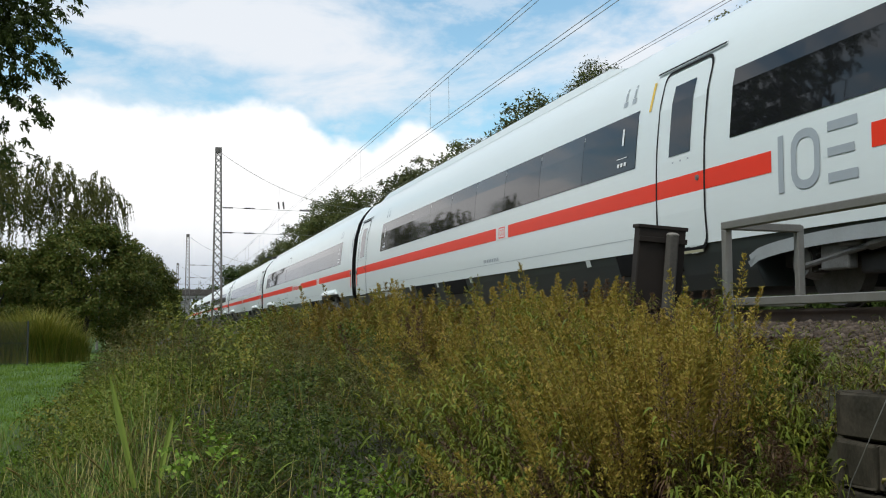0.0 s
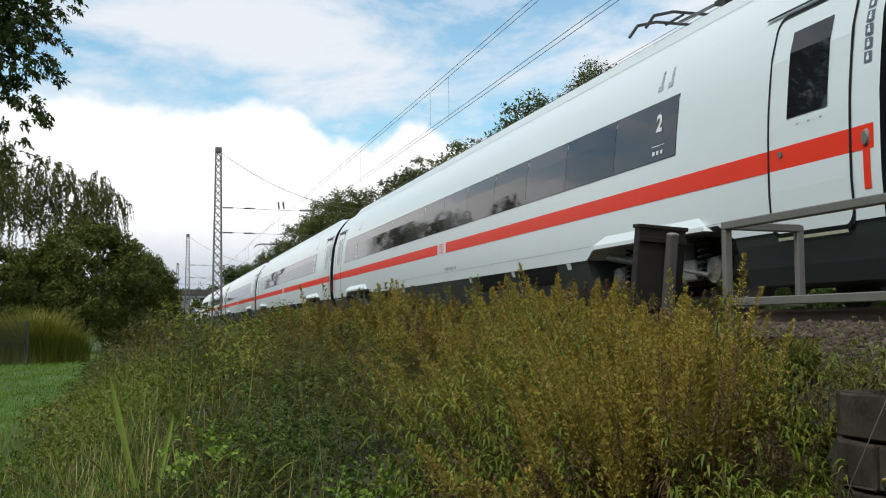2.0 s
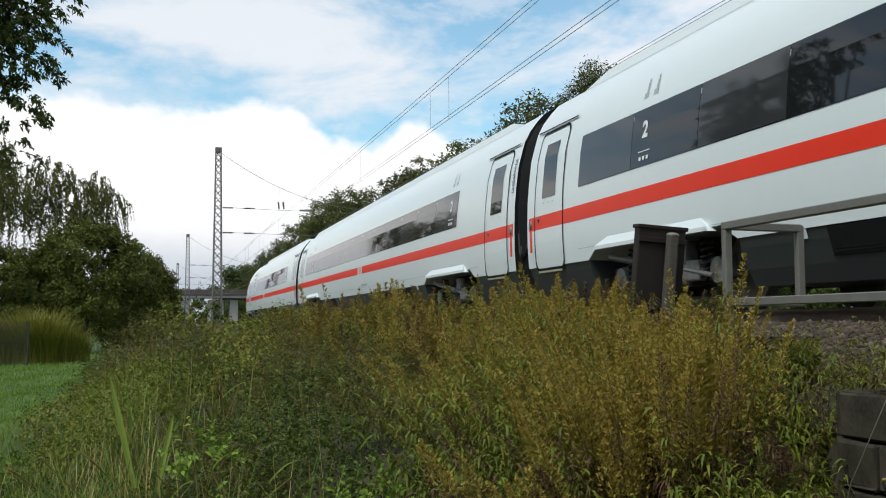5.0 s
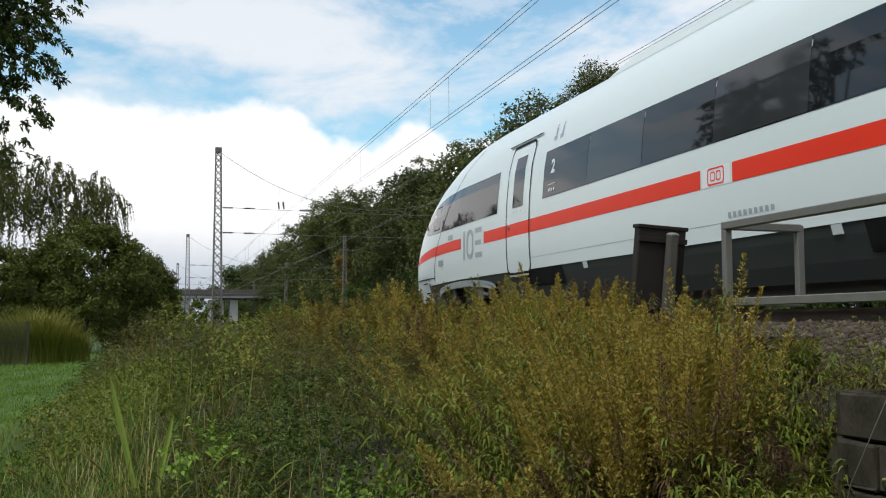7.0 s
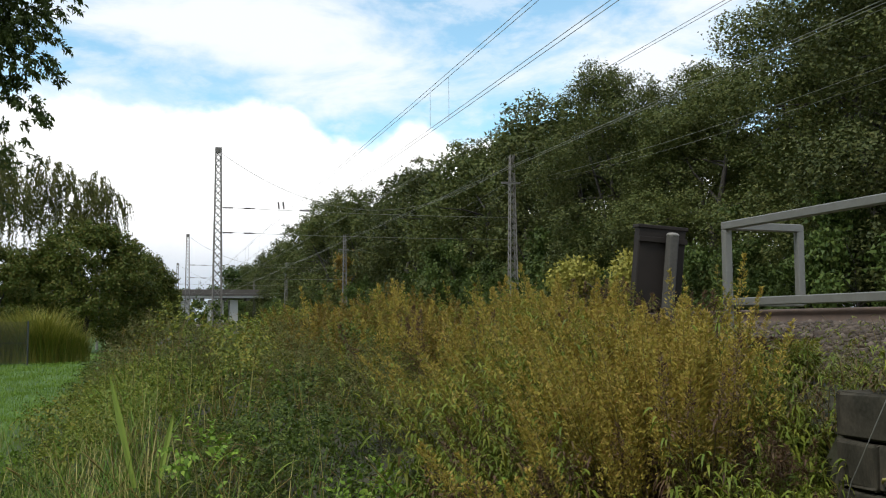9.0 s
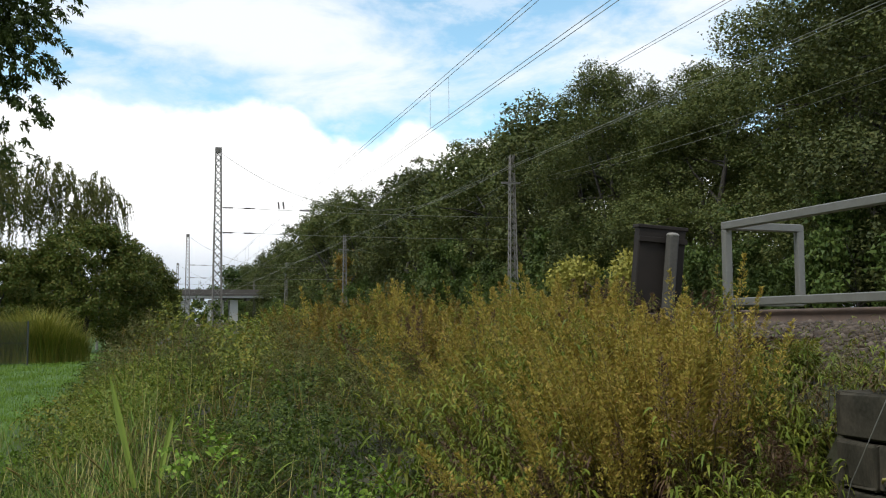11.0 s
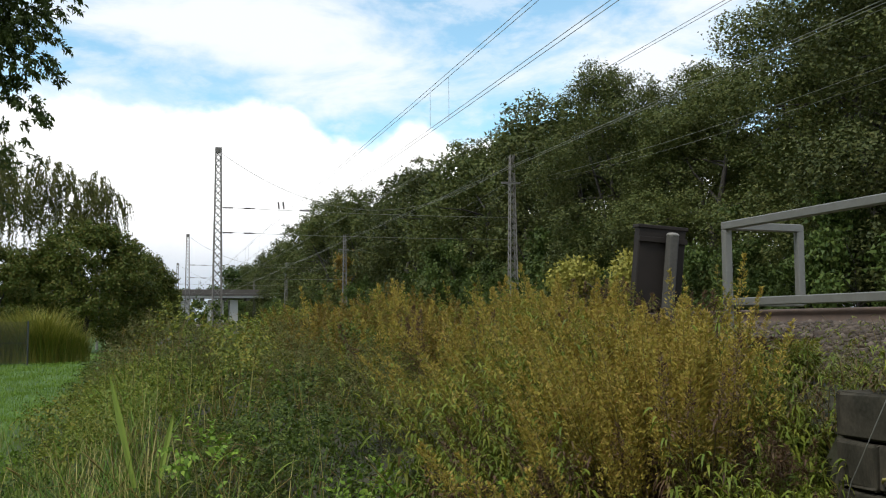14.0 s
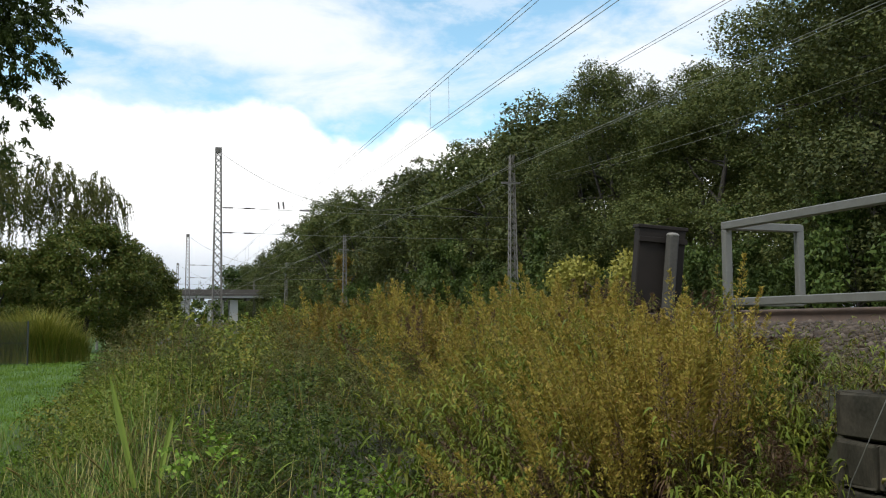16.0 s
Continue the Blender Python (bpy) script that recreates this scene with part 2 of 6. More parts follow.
def mesh_np(name, co, faces, mat, smooth=False):
    """A mesh from an array of vertices and one of faces with a fixed number of corners."""
    me = bpy.data.meshes.new(name)
    co = np.asarray(co, dtype=np.float32)
    faces = np.asarray(faces, dtype=np.int32)
    n, k = faces.shape
    me.vertices.add(len(co))
    me.vertices.foreach_set("co", co.ravel())
    me.loops.add(n * k)
    me.loops.foreach_set("vertex_index", faces.ravel())
    me.polygons.add(n)
    me.polygons.foreach_set("loop_start", np.arange(0, n * k, k, dtype=np.int32))
    me.update(calc_edges=True)
    me.materials.append(mat)
    if smooth:
        me.polygons.foreach_set("use_smooth", [True] * n)
    return me


def under(name, me, parent, label="", m=None):
    ob = new(name, me)
    ob.parent = parent
    if label:
        ob["label"] = label
    if m is not None:
        ob.matrix_basis = m
    return ob


def box(bm, x0, x1, y0, y1, z0, z1, bevel=0.0):
    r = bmesh.ops.create_cube(bm, size=1.0, matrix=Matrix.Translation(((x0 + x1) / 2, (y0 + y1) / 2, (z0 + z1) / 2)) @ Matrix.Diagonal((x1 - x0, y1 - y0, z1 - z0, 1)))
    if bevel:
        es = {e for v in r["verts"] for e in v.link_edges}
        bmesh.ops.bevel(bm, geom=list(es), offset=bevel, segments=2, affect="EDGES", profile=0.5)


def bar(bm, a, b, w, h=None, n=4):
    """A straight bar from a to b, of w across, with n sides."""
    a, b = Vector(a), Vector(b)
    d = b - a
    q = d.to_track_quat("Z", "Y").to_matrix().to_4x4()
    r = w / 2 * (1.414 if n == 4 else 1.0)
    m = Matrix.Translation((a + b) / 2) @ q @ (pose(0, 0, 0, 0, 0, 45) if n == 4 else Matrix.Identity(4))
    bmesh.ops.create_cone(bm, cap_ends=True, segments=n, radius1=r, radius2=(h / 2 * (1.414 if n == 4 else 1.0)) if h else r, depth=d.length, matrix=m)


def tube(pts, radii, n=7):
    """Vertices and quads of a tapered tube through pts."""
    pts = [Vector(p) for p in pts]
    co, fa = [], []
    for i, p in enumerate(pts):
        d = (pts[min(i + 1, len(pts) - 1)] - pts[max(i - 1, 0)]).normalized()
        a = d.orthogonal().normalized()
        b = d.cross(a)
        for k in range(n):
            t = 2 * math.pi * k / n
            co.append(p + (a * math.cos(t) + b * math.sin(t)) * radii[i])
    for i in range(len(pts) - 1):
        for k in range(n):
            fa.append((i * n + k, i * n + (k + 1) % n, (i + 1) * n + (k + 1) % n, (i + 1) * n + k))
    return co, fa


def tubes_mesh(name, tubes, mat):
    co, fa = [], []
    for c, f in tubes:
        o = len(co)
        co += c
        fa += [tuple(i + o for i in q) for q in f]
    return mesh_np(name, [tuple(v) for v in co], fa, mat, True)


def leaves(rng, at, along, length, width, droop=0.25, fold=0.15, face=None):
    """Leaf blades: each one a pointed, folded strip of four triangles' worth of faces. at, along: N x 3; returns vertices and quads."""
    n = len(at)
    along = along / (np.linalg.norm(along, axis=1, keepdims=True) + 1e-9)
    ref = rng.normal(size=(n, 3)) * (1.0 if face is None else 0.42) + (0.0 if face is None else face)
    side = np.cross(along, ref)
    side /= np.linalg.norm(side, axis=1, keepdims=True) + 1e-9
    up = np.cross(side, along)
    L = np.broadcast_to(np.asarray(length, float), (n,))[:, None]
    W = np.broadcast_to(np.asarray(width, float), (n,))[:, None]
    mid = at + along * L * 0.45 + up * L * fold * 0.5
    tip = at + along * L - np.array([0, 0, 1.0]) * L * droop
    a = mid + side * W * 0.5 - up * W * fold
    b = mid - side * W * 0.5 - up * W * fold
    co = np.stack([at, a, tip, b], 1).reshape(-1, 3)
    fa = np.arange(n * 4).reshape(n, 4)
    return co, fa


def arched(rng, at, out, length, width, rise=0.5, fall=1.0):
    """Lance-shaped leaves that arch outwards and droop at the tip, four triangles each."""
    n = len(at)
    out = out / (np.linalg.norm(out, axis=1, keepdims=True) + 1e-9)
    up = np.array([0, 0, 1.0])
    side = np.cross(out, up) + 0.25 * rng.normal(size=(n, 3))
    side /= np.linalg.norm(side, axis=1, keepdims=True) + 1e-9
    L, W = np.asarray(length)[:, None], np.asarray(width)[:, None]
    f = fall * (0.6 + 0.8 * rng.random(n))[:, None]

    def p(u):
        return at + out * L * (1.0 * u - 0.22 * u * u) + up * L * (rise * u - f * u * u)
    a, b = p(0.33), p(0.7)
    co = np.stack([at, a + side * W * 0.5, a - side * W * 0.5, b + side * W * 0.36, b - side * W * 0.36, p(1.0)], 1).reshape(-1, 3)
    tri = np.array([[0, 1, 2], [2, 1, 3], [2, 3, 4], [4, 3, 5]])
    return co, (tri[None] + (np.arange(n) * 6)[:, None, None]).reshape(-1, 3)


def needles(rng, at, along, length, width, face=None):
    """Tiny pointed scraps of foliage, one triangle each."""
    n = len(at)
    along = along / (np.linalg.norm(along, axis=1, keepdims=True) + 1e-9)
    side = np.cross(along, rng.normal(size=(n, 3)) * (1.0 if face is None else 0.45) + (0.0 if face is None else face))
    side /= np.linalg.norm(side, axis=1, keepdims=True) + 1e-9
    L, W = np.asarray(length)[:, None], np.asarray(width)[:, None]
    co = np.stack([at + side * W * 0.5, at - side * W * 0.5, at + along * L], 1).reshape(-1, 3)
    return co, np.arange(n * 3).reshape(n, 3)


def blades_mesh(rng, base, h, lean, width, mat, name, seg=4):
    """Grass blades that bend over; base: N x 3."""
    n = len(base)
    a = rng.random(n) * 6.283
    side = np.stack([np.cos(a), np.sin(a), np.zeros(n)], 1)
    out = np.stack([-np.sin(a), np.cos(a), np.zeros(n)], 1)
    vs = []
    for j in range(seg + 1):
        u = j / seg
        c = base + np.array([0, 0, 1.0]) * (h * (u - 0.35 * lean * u * u))[:, None] + out * (h * lean * u * u * 0.8)[:, None]
        w = (width * (1 - u) ** 0.6 * 0.5 + 0.0004)[:, None]
        vs += [c + side * w, c - side * w]
    V = np.stack(vs, 1).reshape(-1, 3)
    f = np.array([[2 * j, 2 * j + 1, 2 * j + 3, 2 * j + 2] for j in range(seg)])
    F = (f[None] + (np.arange(n) * 2 * (seg + 1))[:, None, None]).reshape(-1, 4)
    return mesh_np(name, V, F, mat)


def thing(name, label, category, m=None, group="", kind=""):
    ob = new(name)
    if m is not None:
        ob.matrix_basis = m
    return tagged(ob, label, category, group, kind)


# ---------------- ground, track bed, rails ----------------
def step(v, a, b):
    t = np.clip((np.asarray(v, float) - a) / (b - a), 0, 1)
    return t * t * (3 - 2 * t)


def ground_z(x, y):
    """Height of the ground: flat lane, bank up to the track, a hollow before the culvert wall."""
    x, y = np.asarray(x, float), np.asarray(y, float)
    hollow = 0.25 * step(x, 1.5, 3.3)
    k = step(y, 4.55, 5.0)
    k2 = step(y, 5.0, 8.0)
    bank = np.maximum(hollow * (1 - k2), 1.2 * step(x, 2.7 - 1.9 * k2, 4.25))
    z = np.where(x < 3.55, hollow, 1.2) * (1 - k) + bank * k
    return z + 0.04 * np.sin(x * 2.1 + y * 0.7) * np.cos(y * 1.3 - x) * (np.abs(x) < 12)


def ground():
    xs = np.unique(np.concatenate([np.linspace(-12, 16, 113), [3.549, 3.551], np.array([-3000, -1500, -700, -300, -120, -60, -30, -20, 20, 28, 40, 60, 120, 300, 700, 1500, 3000])]))
    ys = np.unique(np.concatenate([np.linspace(-4, 30, 104), np.linspace(30, 120, 60), np.array([-3000, -1200, -500, -200, -80, -30, -12, 160, 220, 300, 450, 700, 1200, 2200, 4000])]))
    X, Y = np.meshgrid(xs, ys)
    co = np.stack([X, Y, ground_z(X, Y)], -1).reshape(-1, 3)
    nx = len(xs)
    i = np.arange(len(ys) - 1)[:, None] * nx + np.arange(nx - 1)[None]
    fa = np.stack([i, i + 1, i + 1 + nx, i + nx], -1).reshape(-1, 4)
    m = M_SOIL
    nt = m.node_tree
    N, L = nt.nodes, nt.links
    co_ = N.new("ShaderNodeNewGeometry")
    sp = N.new("ShaderNodeSeparateXYZ")
    L.new(co_.outputs["Position"], sp.inputs[0])
    wob = N.new("ShaderNodeTexNoise")
    wob.inputs["Scale"].default_value = 0.8
    L.new(co_.outputs["Position"], wob.inputs["Vector"])
    ad = N.new("ShaderNodeMath")
    ad.operation = "MULTIPLY_ADD"
    L.new(wob.outputs["Fac"], ad.inputs[0])
    ad.inputs[1].default_value = 1.2
    L.new(sp.outputs[0], ad.inputs[2])
    mr = N.new("ShaderNodeMapRange")
    L.new(ad.outputs[0], mr.inputs[0])
    mr.inputs[1].default_value, mr.inputs[2].default_value = -1.6, -0.9
    mr.inputs[3].default_value, mr.inputs[4].default_value = 1.0, 0.0
    near_ = N.new("ShaderNodeMapRange")
    L.new(sp.outputs[1], near_.inputs[0])
    near_.inputs[1].default_value, near_.inputs[2].default_value = 3.0, 4.2
    near_.inputs[3].default_value, near_.inputs[4].default_value = 1.0, 0.0
    either = N.new("ShaderNodeMath")
    either.operation = "MAXIMUM"
    L.new(mr.outputs[0], either.inputs[0])
    L.new(near_.outputs[0], either.inputs[1])
    fine = N.new("ShaderNodeTexNoise")
    fine.inputs["Scale"].default_value, fine.inputs["Detail"].default_value = 3.0, 8
    L.new(co_.outputs["Position"], fine.inputs["Vector"])
    rp = N.new("ShaderNodeValToRGB")
    rp.color_ramp.elements[0].position, rp.color_ramp.elements[0].color = 0.35, (0.040, 0.085, 0.014, 1)
    rp.color_ramp.elements[1].position, rp.color_ramp.elements[1].color = 0.65, (0.095, 0.175, 0.030, 1)
    L.new(fine.outputs["Fac"], rp.inputs[0])
    b = N["Principled BSDF"]
    old = b.inputs["Base Color"].links[0].from_socket
    mx = N.new("ShaderNodeMix")
    mx.data_type = "RGBA"
    L.new(either.outputs[0], mx.inputs[0])
    L.new(old, mx.inputs[6])
    L.new(rp.outputs[0], mx.inputs[7])
    L.new(mx.outputs[2], b.inputs["Base Color"])
    tagged(new("ground", mesh_np("ground", co, fa, m, True)), "green turf lane beside a weedy railway bank", "ground", kind="structure")


ground()
Y_BACK, Y_FAR = -420.0, 700.0


def extrude_profile(pts, y0, y1, cuts=1):
    """A closed (x, z) outline drawn out along y."""
    n = len(pts)
    ys = np.linspace(y0, y1, cuts + 1)
    co = [(x, y, z) for y in ys for x, z in pts]
    fa = [(j * n + i, j * n + (i + 1) % n, (j + 1) * n + (i + 1) % n, (j + 1) * n + i) for j in range(cuts) for i in range(n)]
    return co, fa


def track_bed():
    pts = [(4.15, 0.9), (4.55, 1.24), (5.35, 1.50), (5.9, 1.56), (14.0, 1.56), (15.0, 1.2), (15.6, 0.8)]
    co, fa = extrude_profile(pts, Y_BACK, Y_FAR, 60)
    tagged(new("track_bed", mesh_np("track_bed", co, fa, M_BALLAST)), "brown-grey ballast bed of a double railway track", "track bed", kind="structure")
    prof = [(-0.075, 0), (0.075, 0), (0.075, 0.012), (0.012, 0.03), (0.010, 0.115), (0.036, 0.13), (0.036, 0.155), (0.028, 0.165), (-0.028, 0.165), (-0.036, 0.155), (-0.036, 0.13), (-0.010, 0.115), (-0.012, 0.03), (-0.075, 0.012)]
    for c in (TRACK, TRACK + 4.5):
        for sx in (-0.752, 0.752):
            co, fa = extrude_profile([(c + sx + a, RAIL - 0.165 + b) for a, b in prof], Y_BACK, Y_FAR, 40)
            ob = new("rail", mesh_np("rail", co, fa, M_RAIL))
            ob.data.materials.append(M_RAILTOP)
            for q, f in enumerate(ob.data.polygons):
                if q % 14 == 7:
                    f.material_index = 1
            tagged(ob, "rust-brown steel rail with worn bright head", "rail", "rails", "structure")
    bm = bmesh.new()
    box(bm, -1.3, 1.3, -0.13, 0.13, -0.2, 0.0, 0.02)
    sl = part("sleeper", bm, M_SLEEPER)
    sl.matrix_basis = pose(TRACK, 2.0, RAIL - 0.15)
    tagged(sl, "grey concrete sleeper bedded in ballast", "sleeper", "sleepers under the track", "structure")
    for i in range(1, 70):
        copy_thing(sl, pose(TRACK, 2.0 + 0.6 * i, RAIL - 0.15))


track_bed()


# ---------------- train ----------------
ZS = [0.76, 0.95, 1.15, 1.37, 1.59, 1.86, 2.2, 2.55, 2.8, 3.03, 3.22, 3.40, 3.55, 3.66, 3.74, 3.80, 3.83]
HZ = [0.20, 0.5, 0.76, 1.1, 1.5, 1.9, 2.5, 3.0, 3.3, 3.55, 3.72, 3.80, 3.83]
HW = [1.18, 1.33, 1.405, 1.43, 1.43, 1.42, 1.36, 1.23, 1.07, 0.84, 0.54, 0.27, 0.0]
CAR = 28.75
NOSE_Y = [0, 21.5, 23.0, 24.3, 25.5, 26.5, 27.3, 28.0, 28.6, 29.05, 29.4, 29.62, 29.72]
NOSE_T = [3.83, 3.83, 3.82, 3.77, 3.62, 3.36, 3.05, 2.72, 2.38, 2.05, 1.70, 1.36, 1.10]
NOSE_W = [1, 1, 1, 1, 0.992, 0.975, 0.945, 0.90, 0.83, 0.74, 0.60, 0.42, 0.22]
TIP = 29.72


def half_width(y, z, end):
    if not end or y < 21.5:
        return float(np.interp(z, HZ, HW))
    top = np.interp(y, NOSE_Y, NOSE_T)
    zo = z if z < 0.5 else 0.5 + (z - 0.5) * (3.83 - 0.5) / max(0.05, top - 0.5)
    return float(np.interp(zo, HZ, HW) * np.interp(y, NOSE_Y, NOSE_W))


def nose_z(z, y, end):
    if not end or y < 21.5 or z < 0.5:
        return z
    return 0.5 + (z - 0.5) * (float(np.interp(y, NOSE_Y, NOSE_T)) - 0.5) / (3.83 - 0.5)


def patch(bm, side, y0, y1, z0, z1, off, end=False, ny=None, nz=3):
    """A thin panel on the car's side that follows its curve; z0, z1 are heights or functions of y."""
    ny = ny or max(1, int((y1 - y0) / (0.35 if end else 3.0)))
    f0 = z0 if callable(z0) else (lambda y: z0)
    f1 = z1 if callable(z1) else (lambda y: z1)
    rows = []
    for i in range(ny + 1):
        y = y0 + (y1 - y0) * i / ny
        a, b = f0(y), f1(y)
        rows.append([bm.verts.new((side * (half_width(y, a + (b - a) * j / nz, end) + off), y, a + (b - a) * j / nz)) for j in range(nz + 1)])
    for i in range(ny):
        for j in range(nz):
            bm.faces.new((rows[i][j], rows[i + 1][j], rows[i + 1][j + 1], rows[i][j + 1]))


def frame_ring(bm, side, y0, y1, z0, z1, r, w, off, end=False):
    """A rounded rectangular seam of width w on the car's side."""
    def ring(g):
        pts = []
        for cy, cz, a0 in ((y1 - r, z1 - r, 0), (y0 + r, z1 - r, 90), (y0 + r, z0 + r, 180), (y1 - r, z0 + r, 270)):
            for k in range(5):
                a = radians(a0 + 22.5 * k)
                pts.append((cy + (r + g) * math.cos(a), cz + (r + g) * math.sin(a)))
        dense = []
        for i, p in enumerate(pts):
            q = pts[(i + 1) % len(pts)]
            n = max(1, int(math.dist(p, q) / 0.25))
            dense += [(p[0] + (q[0] - p[0]) * t / n, p[1] + (q[1] - p[1]) * t / n) for t in range(n)]
        return dense
    A = ring(0)
    cy, cz = (y0 + y1) / 2, (z0 + z1) / 2
    B = [(cy + (a - cy) * (1 + 2 * w / (y1 - y0)), cz + (b - cz) * (1 + 2 * w / (z1 - z0))) for a, b in A]
    va = [bm.verts.new((side * (half_width(a, b, end) + off), a, b)) for a, b in A]
    vb = [bm.verts.new((side * (half_width(a, b, end) + off), a, b)) for a, b in B]
    n = len(A)
    for i in range(n):
        bm.faces.new((va[i], va[(i + 1) % n], vb[(i + 1) % n], vb[i]))


def text_part(name, body, size, mat, parent, m, bold=0.0, label=""):
    cu = bpy.data.curves.new(name, "FONT")
    cu.body, cu.size, cu.offset = body, size, bold
    cu.align_x = "CENTER"
    cu.resolution_u = 4
    tmp = new("lettering", cu)
    me = bpy.data.meshes.new_from_object(tmp.evaluated_get(bpy.context.evaluated_depsgraph_get()))
    bpy.data.objects.remove(tmp)
    me.materials.clear()
    me.materials.append(mat)
    return under(name, me, parent, label, m)


def on_side(side, y, z, end=False, off=0.008):
    """The pose of lettering on the car's side, upright and read from outside."""
    x = half_width(y, z, end)
    lean = math.degrees(math.atan2(half_width(y, z, end) - half_width(y, z + 0.3, end), 0.3))
    return Matrix.Translation((side * (x + off), y, z)) @ pose(0, 0, 0, 0, 0, 90 * side) @ pose(0, 0, 0, 90 - lean, 0, 0)


def low_edge(y, bogies):
    for c in bogies:
        d = abs(y - c)
        if d < 1.95:
            return 0.76 + 0.17 * min(1, (1.95 - d) / 0.3)
    return 0.76


def build_body(car, end, bogies):
    y_end = TIP if end else CAR - 0.32
    ys = sorted({0.32, 0.38, y_end} | {c + d for c in bogies for d in (-1.95, -1.65, 1.65, 1.95)} | set(np.arange(1.5, 20.6, 3.0)) | (set(np.arange(20.5, 29.5, 0.3)) | {29.55, 29.65} if end else set(np.arange(21, 27, 3.0)) | {y_end - 0.06}))
    bm = bmesh.new()
    rings = []
    for y in ys:
        lo = 0.76 if end else low_edge(y, bogies)
        shrink = 1.0
        ring = []
        for sgn in (1, -1):
            zs = [max(lo, z) for z in ZS] if sgn == 1 else [max(lo, z) for z in ZS[-2::-1]]
            for k, z in enumerate(zs):
                zz = nose_z(z, y, end)
                if end and y > 26.9 and z <= 0.76:
                    zz = 0.34 + 0.4 * max(0.0, (y - 28.6) / 1.1) ** 2
                ring.append(bm.verts.new((sgn * half_width(y, zz, end) * shrink, y, zz)))
        rings.append(ring)
    n = len(rings[0])
    for a, b in zip(rings, rings[1:]):
        for i in range(n - 1):
            bm.faces.new((a[i], a[i + 1], b[i + 1], b[i]))
        bm.faces.new((a[n - 1], a[0], b[0], b[n - 1]))
    caps = [bm.faces.new(rings[0]), bm.faces.new(rings[-1][::-1])]
    for f in caps if not end else caps[:1]:
        f.material_index = 1
        for e in f.edges:
            e.smooth = False
    for r in rings:
        for v in (r[0], r[-1]):
            for e in v.link_edges:
                if {r[0], r[-1]} & set(e.verts) and abs(e.verts[0].co.x - e.verts[1].co.x) < 0.4 and abs(e.verts[0].co.y - e.verts[1].co.y) > 0.01:
                    e.smooth = False
    bmesh.ops.remove_doubles(bm, verts=bm.verts, dist=0.0005)
    bmesh.ops.recalc_face_normals(bm, faces=bm.faces)
    ob = part("body", bm, M_WHITE, car, "glossy off-white painted body shell", True)
    ob.data.materials.append(M_RUBBER)
    return ob


def build_skirt(car, end, bogies):
    edges = [0.36] + [v for c in bogies for v in (c - 1.95, c + 1.95)] + [27.0 if end else CAR - 0.36]
    spans = [(a, b, 0.24) for a, b in zip(edges[::2], edges[1::2])]
    if end:
        spans += [(c - 1.96, c + 1.96, 0.60) for c in bogies]
    for a, b, zb in spans:
        bm = bmesh.new()
        ys = np.linspace(a, b, max(2, int((b - a) / 1.5)))
        prev = None
        for y in ys:
            ring = [bm.verts.new((s * (half_width(y, z, end) - 0.012), y, z)) for s, z in ((1, 0.775), (1, max(zb, 0.65)), (1, max(zb, 0.42)), (1, zb), (-1, zb), (-1, max(zb, 0.42)), (-1, max(zb, 0.65)), (-1, 0.775))]
            if prev:
                for i in range(8):
                    bm.faces.new((prev[i], prev[(i + 1) % 8], ring[(i + 1) % 8], ring[i]))
            else:
                bm.faces.new(ring)
            prev = ring
        bm.faces.new(prev[::-1])
        bmesh.ops.recalc_face_normals(bm, faces=bm.faces)
        sk = part("skirt", bm, M_SKIRT, car, "dark grey-green lower skirt panel")
        # louvred grilles and small plates on the long skirt
        if b - a > 8:
            for s in (1, -1):
                for g in (a + 1.2, a + 3.6, b - 3.2):
                    bm = bmesh.new()
                    patch(bm, s, g, g + 1.7, 0.47, 0.755, -0.006, end, 1, 4)
                    for k in range(9):
                        z = 0.48 + k * 0.03
                        patch(bm, s, g, g + 1.7, z, z + 0.014, 0.004, end, 1, 1)
                    part("grille", bm, M_RUBBER, sk, "black louvred grille")
                for g in (a + 0.6, a + 3.1, a + 5.6, b - 4.2, b - 1.2):
                    bm = bmesh.new()
                    patch(bm, s, g, g + 0.16, 0.66, 0.755, 0.004, end, 1, 1)
                    part("plate", bm, M_WHITE, sk, "small white jacking plate")


